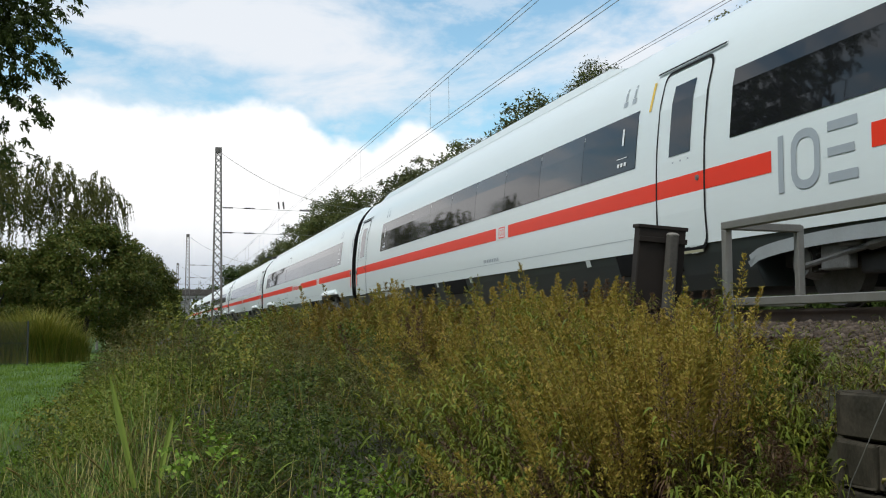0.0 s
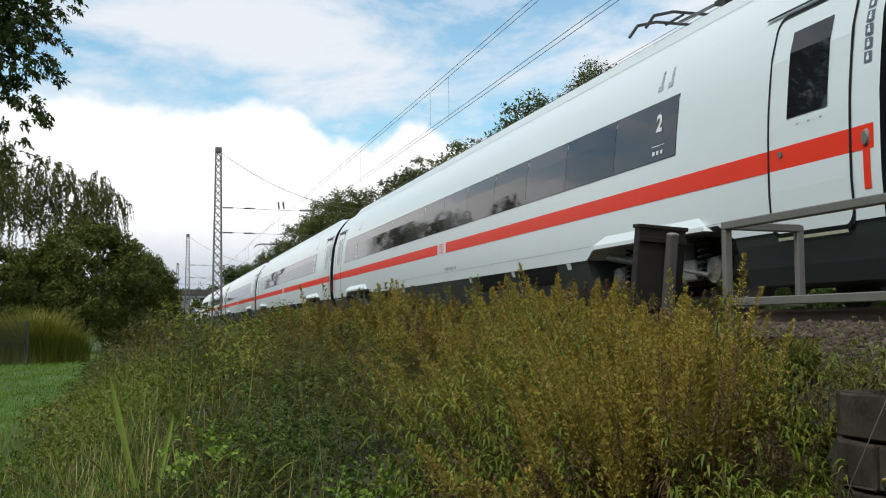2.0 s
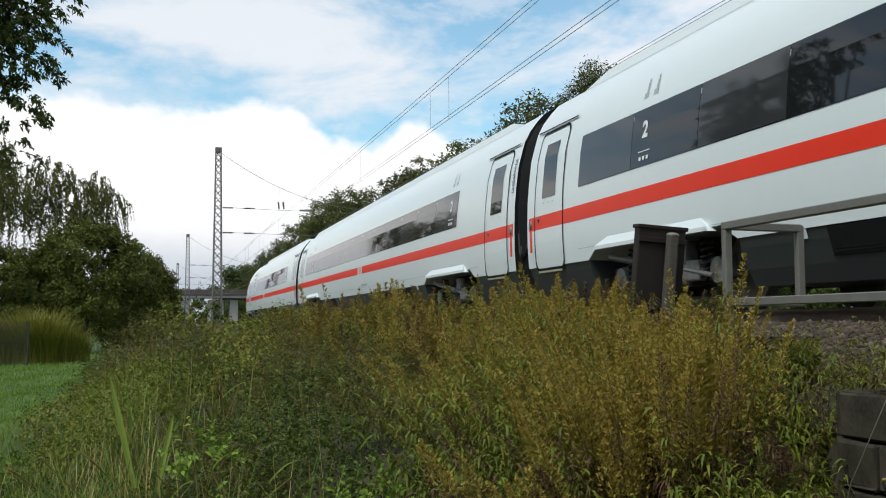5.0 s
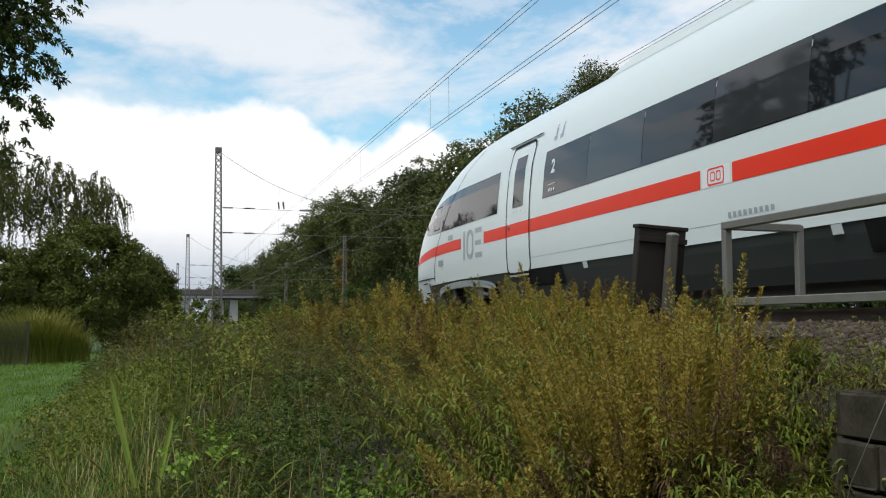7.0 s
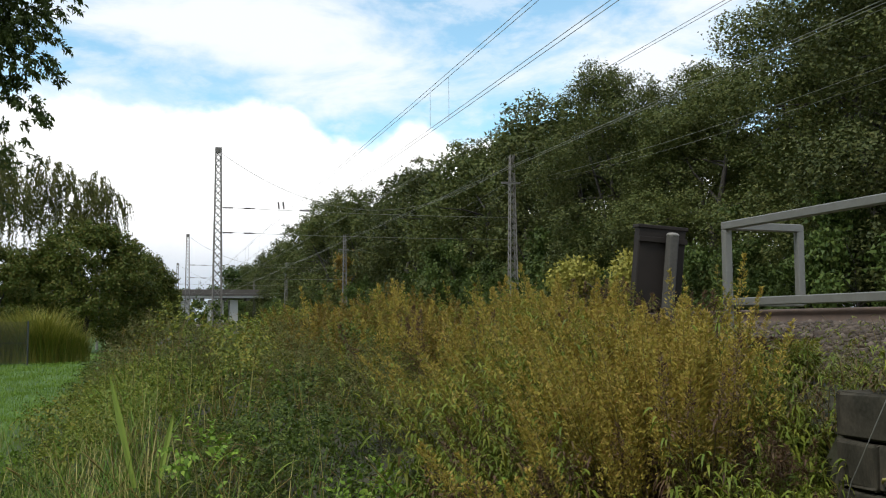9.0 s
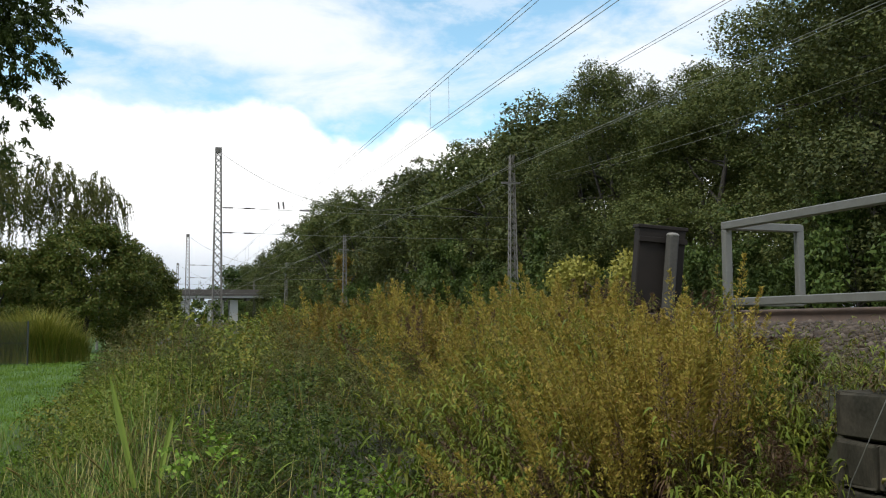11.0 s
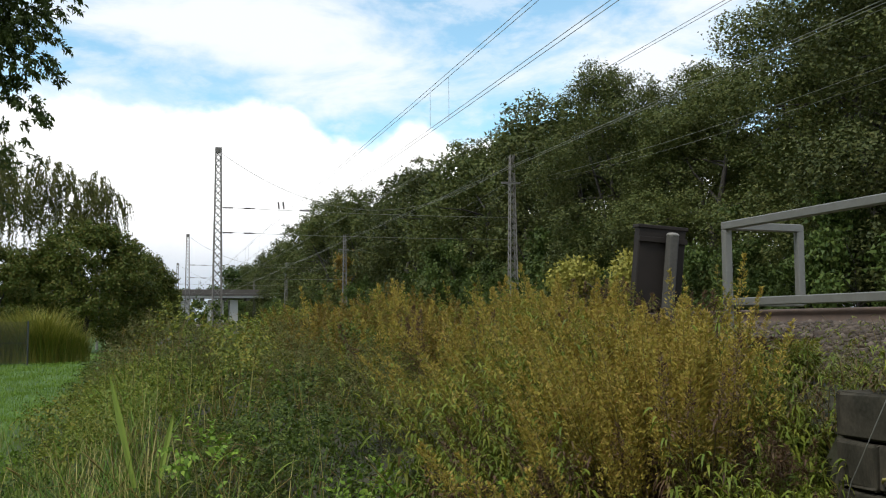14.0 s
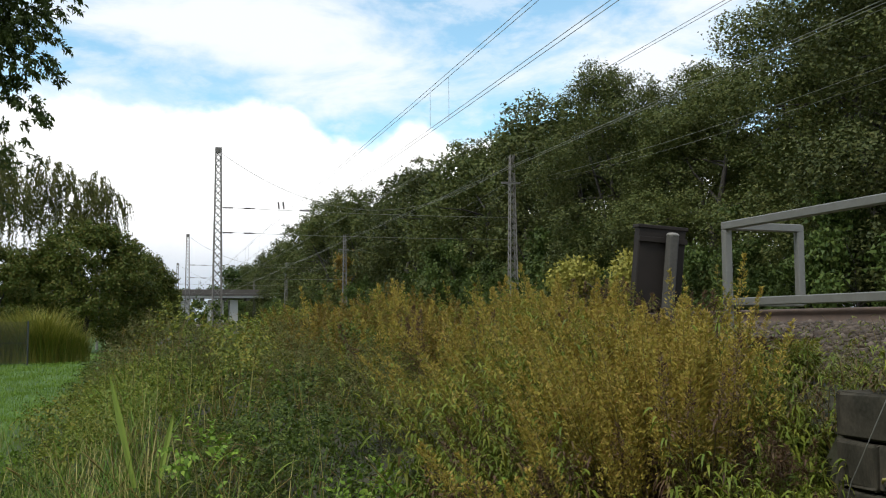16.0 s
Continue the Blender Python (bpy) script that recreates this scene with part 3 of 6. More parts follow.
def build_bogie(car, c):
    bm = bmesh.new()
    for s in (1, -1):
        box(bm, s * 1.02 - 0.07, s * 1.02 + 0.07, c - 1.75, c + 1.75, 0.42, 0.62, 0.02)
        box(bm, s * 1.05 - 0.1, s * 1.05 + 0.1, c - 0.5, c + 0.5, 0.30, 0.50, 0.03)
        for d in (-1.25, 1.25):
            box(bm, s * 1.12 - 0.1, s * 1.12 + 0.1, c + d - 0.2, c + d + 0.2, 0.34, 0.62, 0.04)
    box(bm, -1.0, 1.0, c - 0.35, c + 0.35, 0.35, 0.75, 0.03)
    bg = part("bogie", bm, M_UNDER, car, "dirt-black bogie frame")
    for d in (-1.25, 1.25):
        for s in (1, -1):
            bm = bmesh.new()
            bmesh.ops.create_cone(bm, cap_ends=True, segments=28, radius1=0.46, radius2=0.44, depth=0.13, matrix=Matrix.Translation((s * 0.76, c + d, 0.46)) @ pose(0, 0, 0, 0, 90 * s, 0))
            bmesh.ops.create_cone(bm, cap_ends=True, segments=20, radius1=0.19, radius2=0.15, depth=0.16, matrix=Matrix.Translation((s * 1.16, c + d, 0.46)) @ pose(0, 0, 0, 0, 90 * s, 0))
            part("wheel", bm, M_STEELPART, bg, "steel wheel with axle box cover")
    for s in (1, -1):
        bm = bmesh.new()
        bar(bm, (s * 1.26, c - 0.2, 0.55), (s * 1.26, c + 1.5, 0.78), 0.11, n=10)
        bar(bm, (s * 1.26, c - 1.2, 0.40), (s * 1.26, c - 0.2, 0.55), 0.06, n=8)
        part("damper", bm, M_STEELPART, bg, "grey steel damper")
        for d in (-0.95, 0.95):
            coil = [(s * 1.18 + 0.075 * math.cos(a * 0.7), c + d + 0.075 * math.sin(a * 0.7), 0.36 + 0.0085 * a) for a in range(58)]
            sp_, sf = tube(coil, [0.016] * len(coil), 5)
            under("spring", mesh_np("spring", [tuple(v) for v in sp_], sf, M_UNDER, True), bg, "black coil spring")
        bm = bmesh.new()
        box(bm, s * 1.2 - 0.1, s * 1.2 + 0.1, c - 0.62, c - 0.3, 0.55, 0.82, 0.03)
        box(bm, s * 1.22 - 0.06, s * 1.22 + 0.06, c - 0.9, c - 0.5, 0.35, 0.60, 0.02)
        part("bracket", bm, M_STEELPART, bg, "grey steel bracket")
    bm = bmesh.new()
    box(bm, -0.6, 0.6, c - 1.9, c + 1.9, 0.5, 0.95, 0.02)
    part("bolster", bm, M_UNDER, bg, "dark bolster over the wheels")


def build_door(car, y0, y1, end):
    for s in (1, -1):
        bm = bmesh.new()
        patch(bm, s, y0, y1, 0.74, 1.37, 0.006, end, 2, 3)
        patch(bm, s, y0, y1, 1.59, 2.92, 0.006, end, 2, 6)
        d = part("door", bm, M_WHITE, car, "white sliding-plug entrance door")
        bm = bmesh.new()
        patch(bm, s, y0, y1, 1.37, 1.59, 0.006, end, 2, 2)
        part("door_stripe", bm, M_RED, d, "red band across the door")
        bm = bmesh.new()
        frame_ring(bm, s, y0, y1, 0.73, 2.94, 0.14, 0.035, 0.009, end)
        part("door_seal", bm, M_RUBBER, d, "black rubber door seal")
        bm = bmesh.new()
        patch(bm, s, y0 + 0.30, y1 - 0.30, 1.86, 2.74, 0.011, end, 1, 4)
        part("door_window", bm, M_GLASS, d, "dark tinted door window")
        for k in range(3):
            bm = bmesh.new()
            patch(bm, s, y0 + 0.38 + 0.18 * k, y0 + 0.42 + 0.18 * k, 1.77, 1.79, 0.010, end, 1, 1)
            part("door_notice", bm, M_GREYLET, d)
        bm = bmesh.new()
        patch(bm, s, y0 - 0.25, y1 + 0.25, 3.00, 3.03, 0.02, end, 2, 1)
        patch(bm, s, y0 - 0.25, y1 + 0.25, 3.03, 3.035, 0.0, end, 2, 1)
        part("rain_gutter", bm, M_RUBBER, d, "dark rain gutter over the door")
        bm = bmesh.new()
        patch(bm, s, y0 + 0.08, y1 - 0.08, 0.665, 0.695, 0.03, end, 1, 1)
        part("step_edge", bm, M_STEP, d, "pale yellow step edge")
        bm = bmesh.new()
        bmesh.ops.create_cone(bm, cap_ends=True, segments=14, radius1=0.035, radius2=0.03, depth=0.02, matrix=Matrix.Translation((s * (half_width(y0, 1.52, end) + 0.014), (y0 + y1) / 2 + 0.42, 1.52)) @ pose(0, 0, 0, 0, 90, 0))
        part("door_button", bm, M_STEELPART, d, "round metal door button")


def build_windows(car, spans, end, panes=1.75):
    for s in (1, -1):
        for a, b in spans:
            bm = bmesh.new()
            patch(bm, s, a, b, 1.86, 2.63, 0.004, end)
            band = part("window_band", bm, M_BAND, car, "dark grey continuous window band")
            n = max(1, round((b - a) / panes))
            for k in range(n):
                p0, p1 = a + (b - a) * k / n + 0.006, a + (b - a) * (k + 1) / n - 0.006
                bm = bmesh.new()
                patch(bm, s, p0, p1, 1.872, 2.618, 0.007, end, 1 if not end else None, 3)
                part("window_pane", bm, M_GLASSGREY if (k * 7 + int(a * 3)) % 5 < 2 else M_GLASS, band)


def build_stripe(car, spans, end):
    for s in (1, -1):
        for a, b in spans:
            bm = bmesh.new()
            if end and b > 25:
                patch(bm, s, a, b, lambda y: float(np.interp(y, [23, 25, 26.5, 27.8, 28.6, 29.4], [1.37, 1.37, 1.35, 1.29, 1.23, 1.14])), lambda y: float(np.interp(y, [23, 25, 26.5, 27.8, 28.6, 29.4], [1.59, 1.59, 1.56, 1.47, 1.38, 1.24])), 0.004, end)
            else:
                patch(bm, s, a, b, 1.37, 1.59, 0.004, end)
            part("red_stripe", bm, M_RED, car, "traffic-red waist stripe")


def build_bellows(car, y0=-0.33, y1=0.33):
    bm = bmesh.new()
    n = 7
    for k in range(n):
        a = y0 + (y1 - y0) * k / n
        b = a + (y1 - y0) / n
        m_ = (a + b) / 2
        rings = []
        for y, g in ((a, 0.13), (m_, 0.05), (b, 0.13)):
            rings.append([bm.verts.new((s * max(0.02, float(np.interp(z, HZ, HW)) - g), y, z - (0.12 if z > 3.3 else 0))) for s, zz in ((1, HZ[1:]), (-1, HZ[-2:0:-1])) for z in zz])
        for p, q in zip(rings, rings[1:]):
            for i in range(len(p) - 1):
                bm.faces.new((p[i], p[i + 1], q[i + 1], q[i]))
    bmesh.ops.remove_doubles(bm, verts=bm.verts, dist=0.001)
    part("gangway_bellows", bm, M_RUBBER, car, "black rubber gangway bellows")
    for s in (1, -1):
        for k in range(4):
            g = 1.28 + 0.03 * k
            c, f = tube([(s * g, y0 * 0.8, 1.55 - 0.05 * k), (s * (g + 0.02), y0 * 0.5, 1.16 - 0.03 * k), (s * (g + 0.03), 0, 1.02 - 0.03 * k), (s * (g + 0.02), y1 * 0.5, 1.16 - 0.03 * k), (s * g, y1 * 0.8, 1.55 - 0.05 * k)], [0.018] * 5, 6)
            under("coupling_cable", mesh_np("coupling_cable", [tuple(v) for v in c], f, M_UNDER, True), car, "black jumper cable between the cars")
        bm = bmesh.new()
        box(bm, s * 1.22 - 0.06, s * 1.22 + 0.06, y0 * 0.9, y0 * 0.9 + 0.2, 1.75, 1.98, 0.015)
        sock = part("socket_box", bm, M_UNDER, car, "black cable socket box")
        for k in range(3):
            for j in range(2):
                bm = bmesh.new()
                bmesh.ops.create_cone(bm, cap_ends=True, segments=8, radius1=0.022, radius2=0.02, depth=0.03, matrix=Matrix.Translation((s * 1.285, y0 * 0.9 + 0.04 + 0.06 * k, 1.80 + 0.08 * j)) @ pose(0, 0, 0, 0, 90, 0))
                part("socket", bm, M_STEELPART, sock)


def handle_red(car, ys):
    for s in (1, -1):
        for y in ys:
            bm = bmesh.new()
            patch(bm, s, y, y + 0.09, 1.02, 1.37, 0.006, False, 1, 2)
            mark = part("grab_mark", bm, M_RED, car, "red vertical mark below the stripe")
            bm = bmesh.new()
            bmesh.ops.create_cone(bm, cap_ends=True, segments=14, radius1=0.05, radius2=0.035, depth=0.03, matrix=Matrix.Translation((s * (half_width(y, 1.47, False) + 0.015), y + 0.045, 1.47)) @ pose(0, 0, 0, 0, 90 * s, 0) @ Matrix.Diagonal((1.7, 1, 1, 1)))
            part("latch", bm, M_STEELPART, mark, "oval metal latch")


def mid_car(first, doors, windows, logo=14.285, word=None):
    car = thing("train_car", "white high-speed train car with red stripe and dark windows", "train car", group="cars of the high-speed train")
    bog = (4.65, 24.05)
    build_body(car, False, bog)
    build_skirt(car, False, bog)
    for c in bog:
        build_bogie(car, c)
    for a, b in doors:
        build_door(car, a, b, False)
    build_windows(car, windows, False)
    gaps = sorted([(logo - 0.335, logo + 0.335)] + ([(word[1], word[2])] if word else []))
    ends = [0.4] + [v for gap in gaps for v in gap] + [CAR - 0.4]
    build_stripe(car, list(zip(ends[::2], ends[1::2])), False)
    if word:
        stripe_word(car, *word)
    build_bellows(car)
    handle_red(car, (0.45, CAR - 0.54))
    for s in (1, -1):
        for k in range(5):
            bm = bmesh.new()
            patch(bm, s, 0.43, 0.53, 2.14 + 0.125 * k, 2.24 + 0.125 * k, 0.006, False, 1, 1)
            icon = part("notice_icon", bm, M_ICON, car, "blue-grey square notice icon")
            bm = bmesh.new()
            patch(bm, s, 0.462, 0.498, 2.16 + 0.125 * k, 2.20 + 0.125 * k, 0.009, False, 1, 1)
            patch(bm, s, 0.47, 0.49, 2.205 + 0.125 * k, 2.225 + 0.125 * k, 0.009, False, 1, 1)
            part("icon_mark", bm, M_MARK, icon)
        for c in bog:
            bm = bmesh.new()
            w1, w0 = half_width(c, 1.05, False), half_width(c, 0.90, False)
            up = [bm.verts.new((s * (w1 + 0.004), c + d, 1.05)) for d in (-1.25, 1.25)]
            lo = [bm.verts.new((s * (w0 + 0.10), c + d, 0.93)) for d in (-1.5, 1.5)]
            bt = [bm.verts.new((s * (w0 + 0.10), c + d, 0.88)) for d in (-1.5, 1.5)]
            bk = [bm.verts.new((s * (w0 - 0.03), c + d, 0.88)) for d in (-1.5, 1.5)]
            for p, q in ((up, lo), (lo, bt), (bt, bk)):
                bm.faces.new((p[0], p[1], q[1], q[0]))
            for k in (0, 1):
                bm.faces.new((up[k], lo[k], bt[k], bk[k]))
            bmesh.ops.recalc_face_normals(bm, faces=bm.faces)
            part("bogie_cowl", bm, M_WHITE, car, "white cowl over the bogie opening")
    roof_fairing(car, 1.2, CAR - 1.2)
    build_marks(car, first, windows, False, logo)
    return car


def stripe_word(car, word, a, b):
    """A word in red letters that fills a gap of the stripe."""
    for s in (1, -1):
        m = on_side(s, (a + b) / 2, 1.375, False, 0.008)
        ob = text_part("stripe_word", word, 0.30, M_RED, car, m, 0.003, "red lettering in a gap of the stripe")
        xs = [v.co.x for v in ob.data.vertices]
        ob.matrix_basis = m @ Matrix.Diagonal(((b - a - 0.22) / (max(xs) - min(xs)), 1, 1, 1))


def roof_fairing(car, a, b):
    bm = bmesh.new()
    prof = [(-0.86, 3.50), (-0.78, 3.72), (-0.5, 3.87), (0, 3.92), (0.5, 3.87), (0.78, 3.72), (0.86, 3.50)]
    A = [bm.verts.new((x, a + 4.5 * (z - 3.5), z)) for x, z in prof]
    B = [bm.verts.new((x, b - 4.5 * (z - 3.5), z)) for x, z in prof]
    for i in range(6):
        bm.faces.new((A[i], A[i + 1], B[i + 1], B[i]))
    bm.faces.new(A)
    bm.faces.new(B[::-1])
    bmesh.ops.recalc_face_normals(bm, faces=bm.faces)
    part("roof_fairing", bm, M_WHITE, car, "long white roof fairing", False)


def build_marks(car, first, windows, end, logo=14.285):
    """Class numbers, small grey notes, logo plate, seams."""
    for s in (1, -1):
        marks = [windows[0][0] + 0.45, windows[-1][1] - 2.1] if not end else [windows[0][0] + 0.45, windows[0][1] - 0.4]
        for y in marks:
            text_part("class_number", "1" if first else "2", 0.30, M_MARK, car, on_side(s, y, 2.24, end, 0.014), 0.011, "white class number on the window band")
            bm = bmesh.new()
            for k in range(3):
                patch(bm, s, y - 0.13 + k * 0.1, y - 0.07 + k * 0.1, 1.94, 1.99, 0.013, end, 1, 1)
            patch(bm, s, y - 0.16, y + 0.16, 2.05, 2.06, 0.013, end, 1, 1)
            part("notice_bar", bm, M_MARK, car, "small white notice bars")
        # logo plate: white field, red outline, red bars
        bm = bmesh.new()
        patch(bm, s, logo - 0.295, logo + 0.295, 1.37, 1.59, 0.005, end, 1, 1)
        plate = part("logo_plate", bm, M_MARK, car, "white logo plate with red outline")
        bm = bmesh.new()
        frame_ring(bm, s, logo - 0.155, logo + 0.155, 1.405, 1.565, 0.03, 0.018, 0.008, end)
        for g in (logo - 0.095, logo + 0.025):
            frame_ring(bm, s, g, g + 0.07, 1.445, 1.525, 0.02, 0.014, 0.008, end)
        part("logo_mark", bm, M_RED, plate, "red outlined logo shape")
        for k in range(9):
            bm = bmesh.new()
            patch(bm, s, 13.2 + k * 0.1, 13.26 + k * 0.1, 0.99, 1.05, 0.005, end, 1, 1)
            part("number_bar", bm, M_GREYLET, car)
        # seams along the lower body and the roof
        bm = bmesh.new()
        patch(bm, s, 1.3, 19.0 if end else CAR - 1.3, 3.555, 3.572, 0.012, end, None, 1)
        part("roof_seam", bm, M_SKIRT, car, "thin dark seam along the roof's edge")
        for y in marks:
            bm = bmesh.new()
            for g in (-0.16, 0.10):
                patch(bm, s, y + g, y + g + 0.05, 2.86, 2.98, 0.005, end, 1, 1)
                patch(bm, s, y + g - 0.02, y + g + 0.10, 2.78, 2.85, 0.005, end, 1, 1)
                patch(bm, s, y + g + 0.01, y + g + 0.05, 3.0, 3.04, 0.005, end, 1, 1)
            part("pictogram", bm, M_GREYLET, car, "pale grey pictograms over the windows")
        bm = bmesh.new()
        patch(bm, s, 2.4, 20.2 if end else CAR - 2.4, 0.945, 0.951, 0.003, end, None, 1)
        part("panel_seam", bm, M_GREYLET, car, "thin seam along the lower body")


def end_car(first):
    car = thing("end_car", "white driving end car with sloping nose, red stripe and grey lettering", "train car", group="driving cars of the high-speed train")
    bog = (4.65, 24.05)
    build_body(car, True, bog)
    build_skirt(car, True, bog)
    for c in bog:
        build_bogie(car, c)
    build_door(car, 0.72, 1.92, True)
    build_door(car, 20.19, 21.30, True)
    build_windows(car, [(3.9, 19.58)], True)
    for s in (1, -1):
        lo = lambda y: float(np.interp(y, [22, 25, 26.4, 27.0, 27.6], [1.86, 1.86, 1.86, 1.88, 1.98]))
        hi = lambda y: float(np.interp(y, [22, 24.5, 25.5, 26.4, 27.1, 27.6], [2.63, 2.64, 2.61, 2.52, 2.37, 2.15]))
        bm = bmesh.new()
        patch(bm, s, 21.85, 27.6, lo, hi, 0.006, True, 18, 4)
        cw = part("cab_window", bm, M_GLASS, car, "long dark cab side window")
        bm = bmesh.new()
        frame_ring(bm, s, 25.9, 26.4, 1.95, 2.44, 0.03, 0.02, 0.012, True)
        part("cab_window_frame", bm, M_RUBBER, cw, "black frame of a small opening pane")
        # slanting seam round the nose
        bm = bmesh.new()
        pts = [(23.7, 3.35), (24.1, 3.1), (24.5, 2.85), (25.1, 2.4), (25.6, 1.95), (26.05, 1.5), (26.25, 1.1), (26.28, 0.78)]
        for (ya, za), (yb, zb) in zip(pts, pts[1:]):
            q = [bm.verts.new((s * (half_width(y, z, True) + 0.012), y, z)) for y, z in ((ya, za), (ya + 0.035, za), (yb + 0.035, zb), (yb, zb))]
            bm.faces.new(q)
        part("nose_seam", bm, M_RUBBER, car, "black seam where the nose joins")
        # grey emblem: an upright bar, a rounded ring and three level bars
        def strip(u0, u1, z0, z1):
            a, b = sorted((23.34 + s * u0, 23.34 + s * u1))
            bm = bmesh.new()
            patch(bm, s, a, b, z0, z1, 0.008, True, 2, 2)
            part("emblem_bar", bm, M_GREYLET, car, "plain grey emblem bar")
        strip(-0.60, -0.51, 1.14, 1.71)
        strip(0.18, 0.60, 1.14, 1.23)
        strip(0.18, 0.56, 1.385, 1.465)
        strip(0.18, 0.60, 1.62, 1.71)
        bm = bmesh.new()
        a, b = sorted((23.34 - s * 0.30, 23.34 - s * 0.02))
        frame_ring(bm, s, a, b, 1.22, 1.63, 0.12, 0.085, 0.008, True)
        part("emblem_ring", bm, M_GREYLET, car, "plain grey rounded emblem ring")
        bm = bmesh.new()
        patch(bm, s, 24.75, 25.1, 1.62, 1.72, 0.008, True, 1, 1)
        part("note_plate", bm, M_GREYLET, car, "small grey plate")
        for k in range(4):
            bm = bmesh.new()
            patch(bm, s, 25.5 + k * 0.11, 25.58 + k * 0.11, 1.10, 1.24, 0.006, True, 1, 1)
            part("number_bar", bm, M_GREYLET, car)
        # pale arched lip over each bogie
        for c in bog:
            bm = bmesh.new()
            arch = lambda y, c=c: 0.42 + 0.17 * math.sqrt(max(0.0, 1 - ((y - c) / 1.96) ** 2))
            patch(bm, s, c - 1.95, c + 1.95, arch, lambda y: arch(y) + 0.06, 0.07, True, 20, 1)
            patch(bm, s, c - 1.95, c + 1.95, lambda y: arch(y) + 0.06, lambda y: arch(y) + 0.13, 0.035, True, 20, 1)
            part("bogie_fairing", bm, M_LIP, car, "silver arched lip over the bogie")
    build_stripe(car, [(0.4, 13.95), (14.62, 22.62), (24.12, 29.15)], True)
    build_bellows(car, -0.33, 0.33)
    handle_red(car, (0.45,))
    roof_fairing(car, 1.2, 18.5)
    build_marks(car, first, [(3.9, 19.58)], True)
    for s in (1, -1):
        bm = bmesh.new()
        patch(bm, s, 27.6, 28.6, 0.66, 0.70, 0.012, True, 4, 2)
        part("headlight", bm, M_MARK, car, "slim white lamp strip low on the nose")
        bm = bmesh.new()
        patch(bm, s, 26.3, 29.0, 0.86, 0.885, 0.010, True, 12, 1)
        part("apron_seam", bm, M_RUBBER, car, "black seam over the nose apron")
        for z, a in ((0.76, 27.0), (0.54, 26.9)):
            bm = bmesh.new()
            patch(bm, s, a, a + 0.55, z, z + 0.03, 0.012, True, 3, 1)
            part("apron_slot", bm, M_RUBBER, car, "narrow black slot in the nose apron")
    bm = bmesh.new()
    box(bm, -0.95, 0.95, 26.6, 28.4, 0.16, 0.42, 0.08)
    part("nose_apron", bm, M_UNDER, car, "black apron under the nose")
    return car


def pantograph(car, y, up):
    bm = bmesh.new()
    for s in (1, -1):
        bar(bm, (s * 0.45, y - 0.9, 3.98), (s * 0.45, y + 0.9, 3.98), 0.06)
        for d in (-0.7, 0.7):
            bar(bm, (s * 0.45, y + d, 3.75), (s * 0.45, y + d, 4.0), 0.12, n=10)
    for d in (-0.7, 0, 0.7):
        bar(bm, (-0.45, y + d, 3.99), (0.45, y + d, 3.99), 0.07)
    p = part("pantograph", bm, M_UNDER, car, "raised pantograph on the roof" if up else "lowered pantograph on the roof")
    knee = (0, y - 0.9, 4.45 if up else 4.12)
    head = (0, y + 2.1, 5.36 if up else 4.16)
    bm = bmesh.new()
    bar(bm, (0, y + 0.5, 4.02), knee, 0.10, n=8)
    bar(bm, (0.1, y + 0.2, 4.02), (0.1, y - 0.75, knee[2] - 0.05), 0.04, n=6)
    part("lower_arm", bm, M_UNDER, p, "dark lower arm")
    bm = bmesh.new()
    for s in (1, -1):
        bar(bm, (s * 0.06, knee[1], knee[2]), (s * 0.32, head[1], head[2] - 0.06), 0.05, n=6)
    bar(bm, (0.0, knee[1], knee[2] + 0.05), (0, head[1] - 0.3, head[2] - 0.02), 0.025, n=6)
    part("upper_arm", bm, M_STEELPART, p, "grey upper arm")
    bm = bmesh.new()
    for d in (-0.25, 0.25):
        pts = [(-0.98, head[1] + d, head[2] - 0.26), (-0.85, head[1] + d, head[2] - 0.08), (-0.55, head[1] + d, head[2]), (0.55, head[1] + d, head[2]), (0.85, head[1] + d, head[2] - 0.08), (0.98, head[1] + d, head[2] - 0.26)]
        for a, b in zip(pts, pts[1:]):
            bar(bm, a, b, 0.045, n=6)
    for s in (1, -1):
        bar(bm, (s * 0.4, head[1] - 0.25, head[2] - 0.03), (s * 0.4, head[1] + 0.25, head[2] - 0.03), 0.04, n=6)
    part("contact_bow", bm, M_UNDER, p, "dark collector bows")


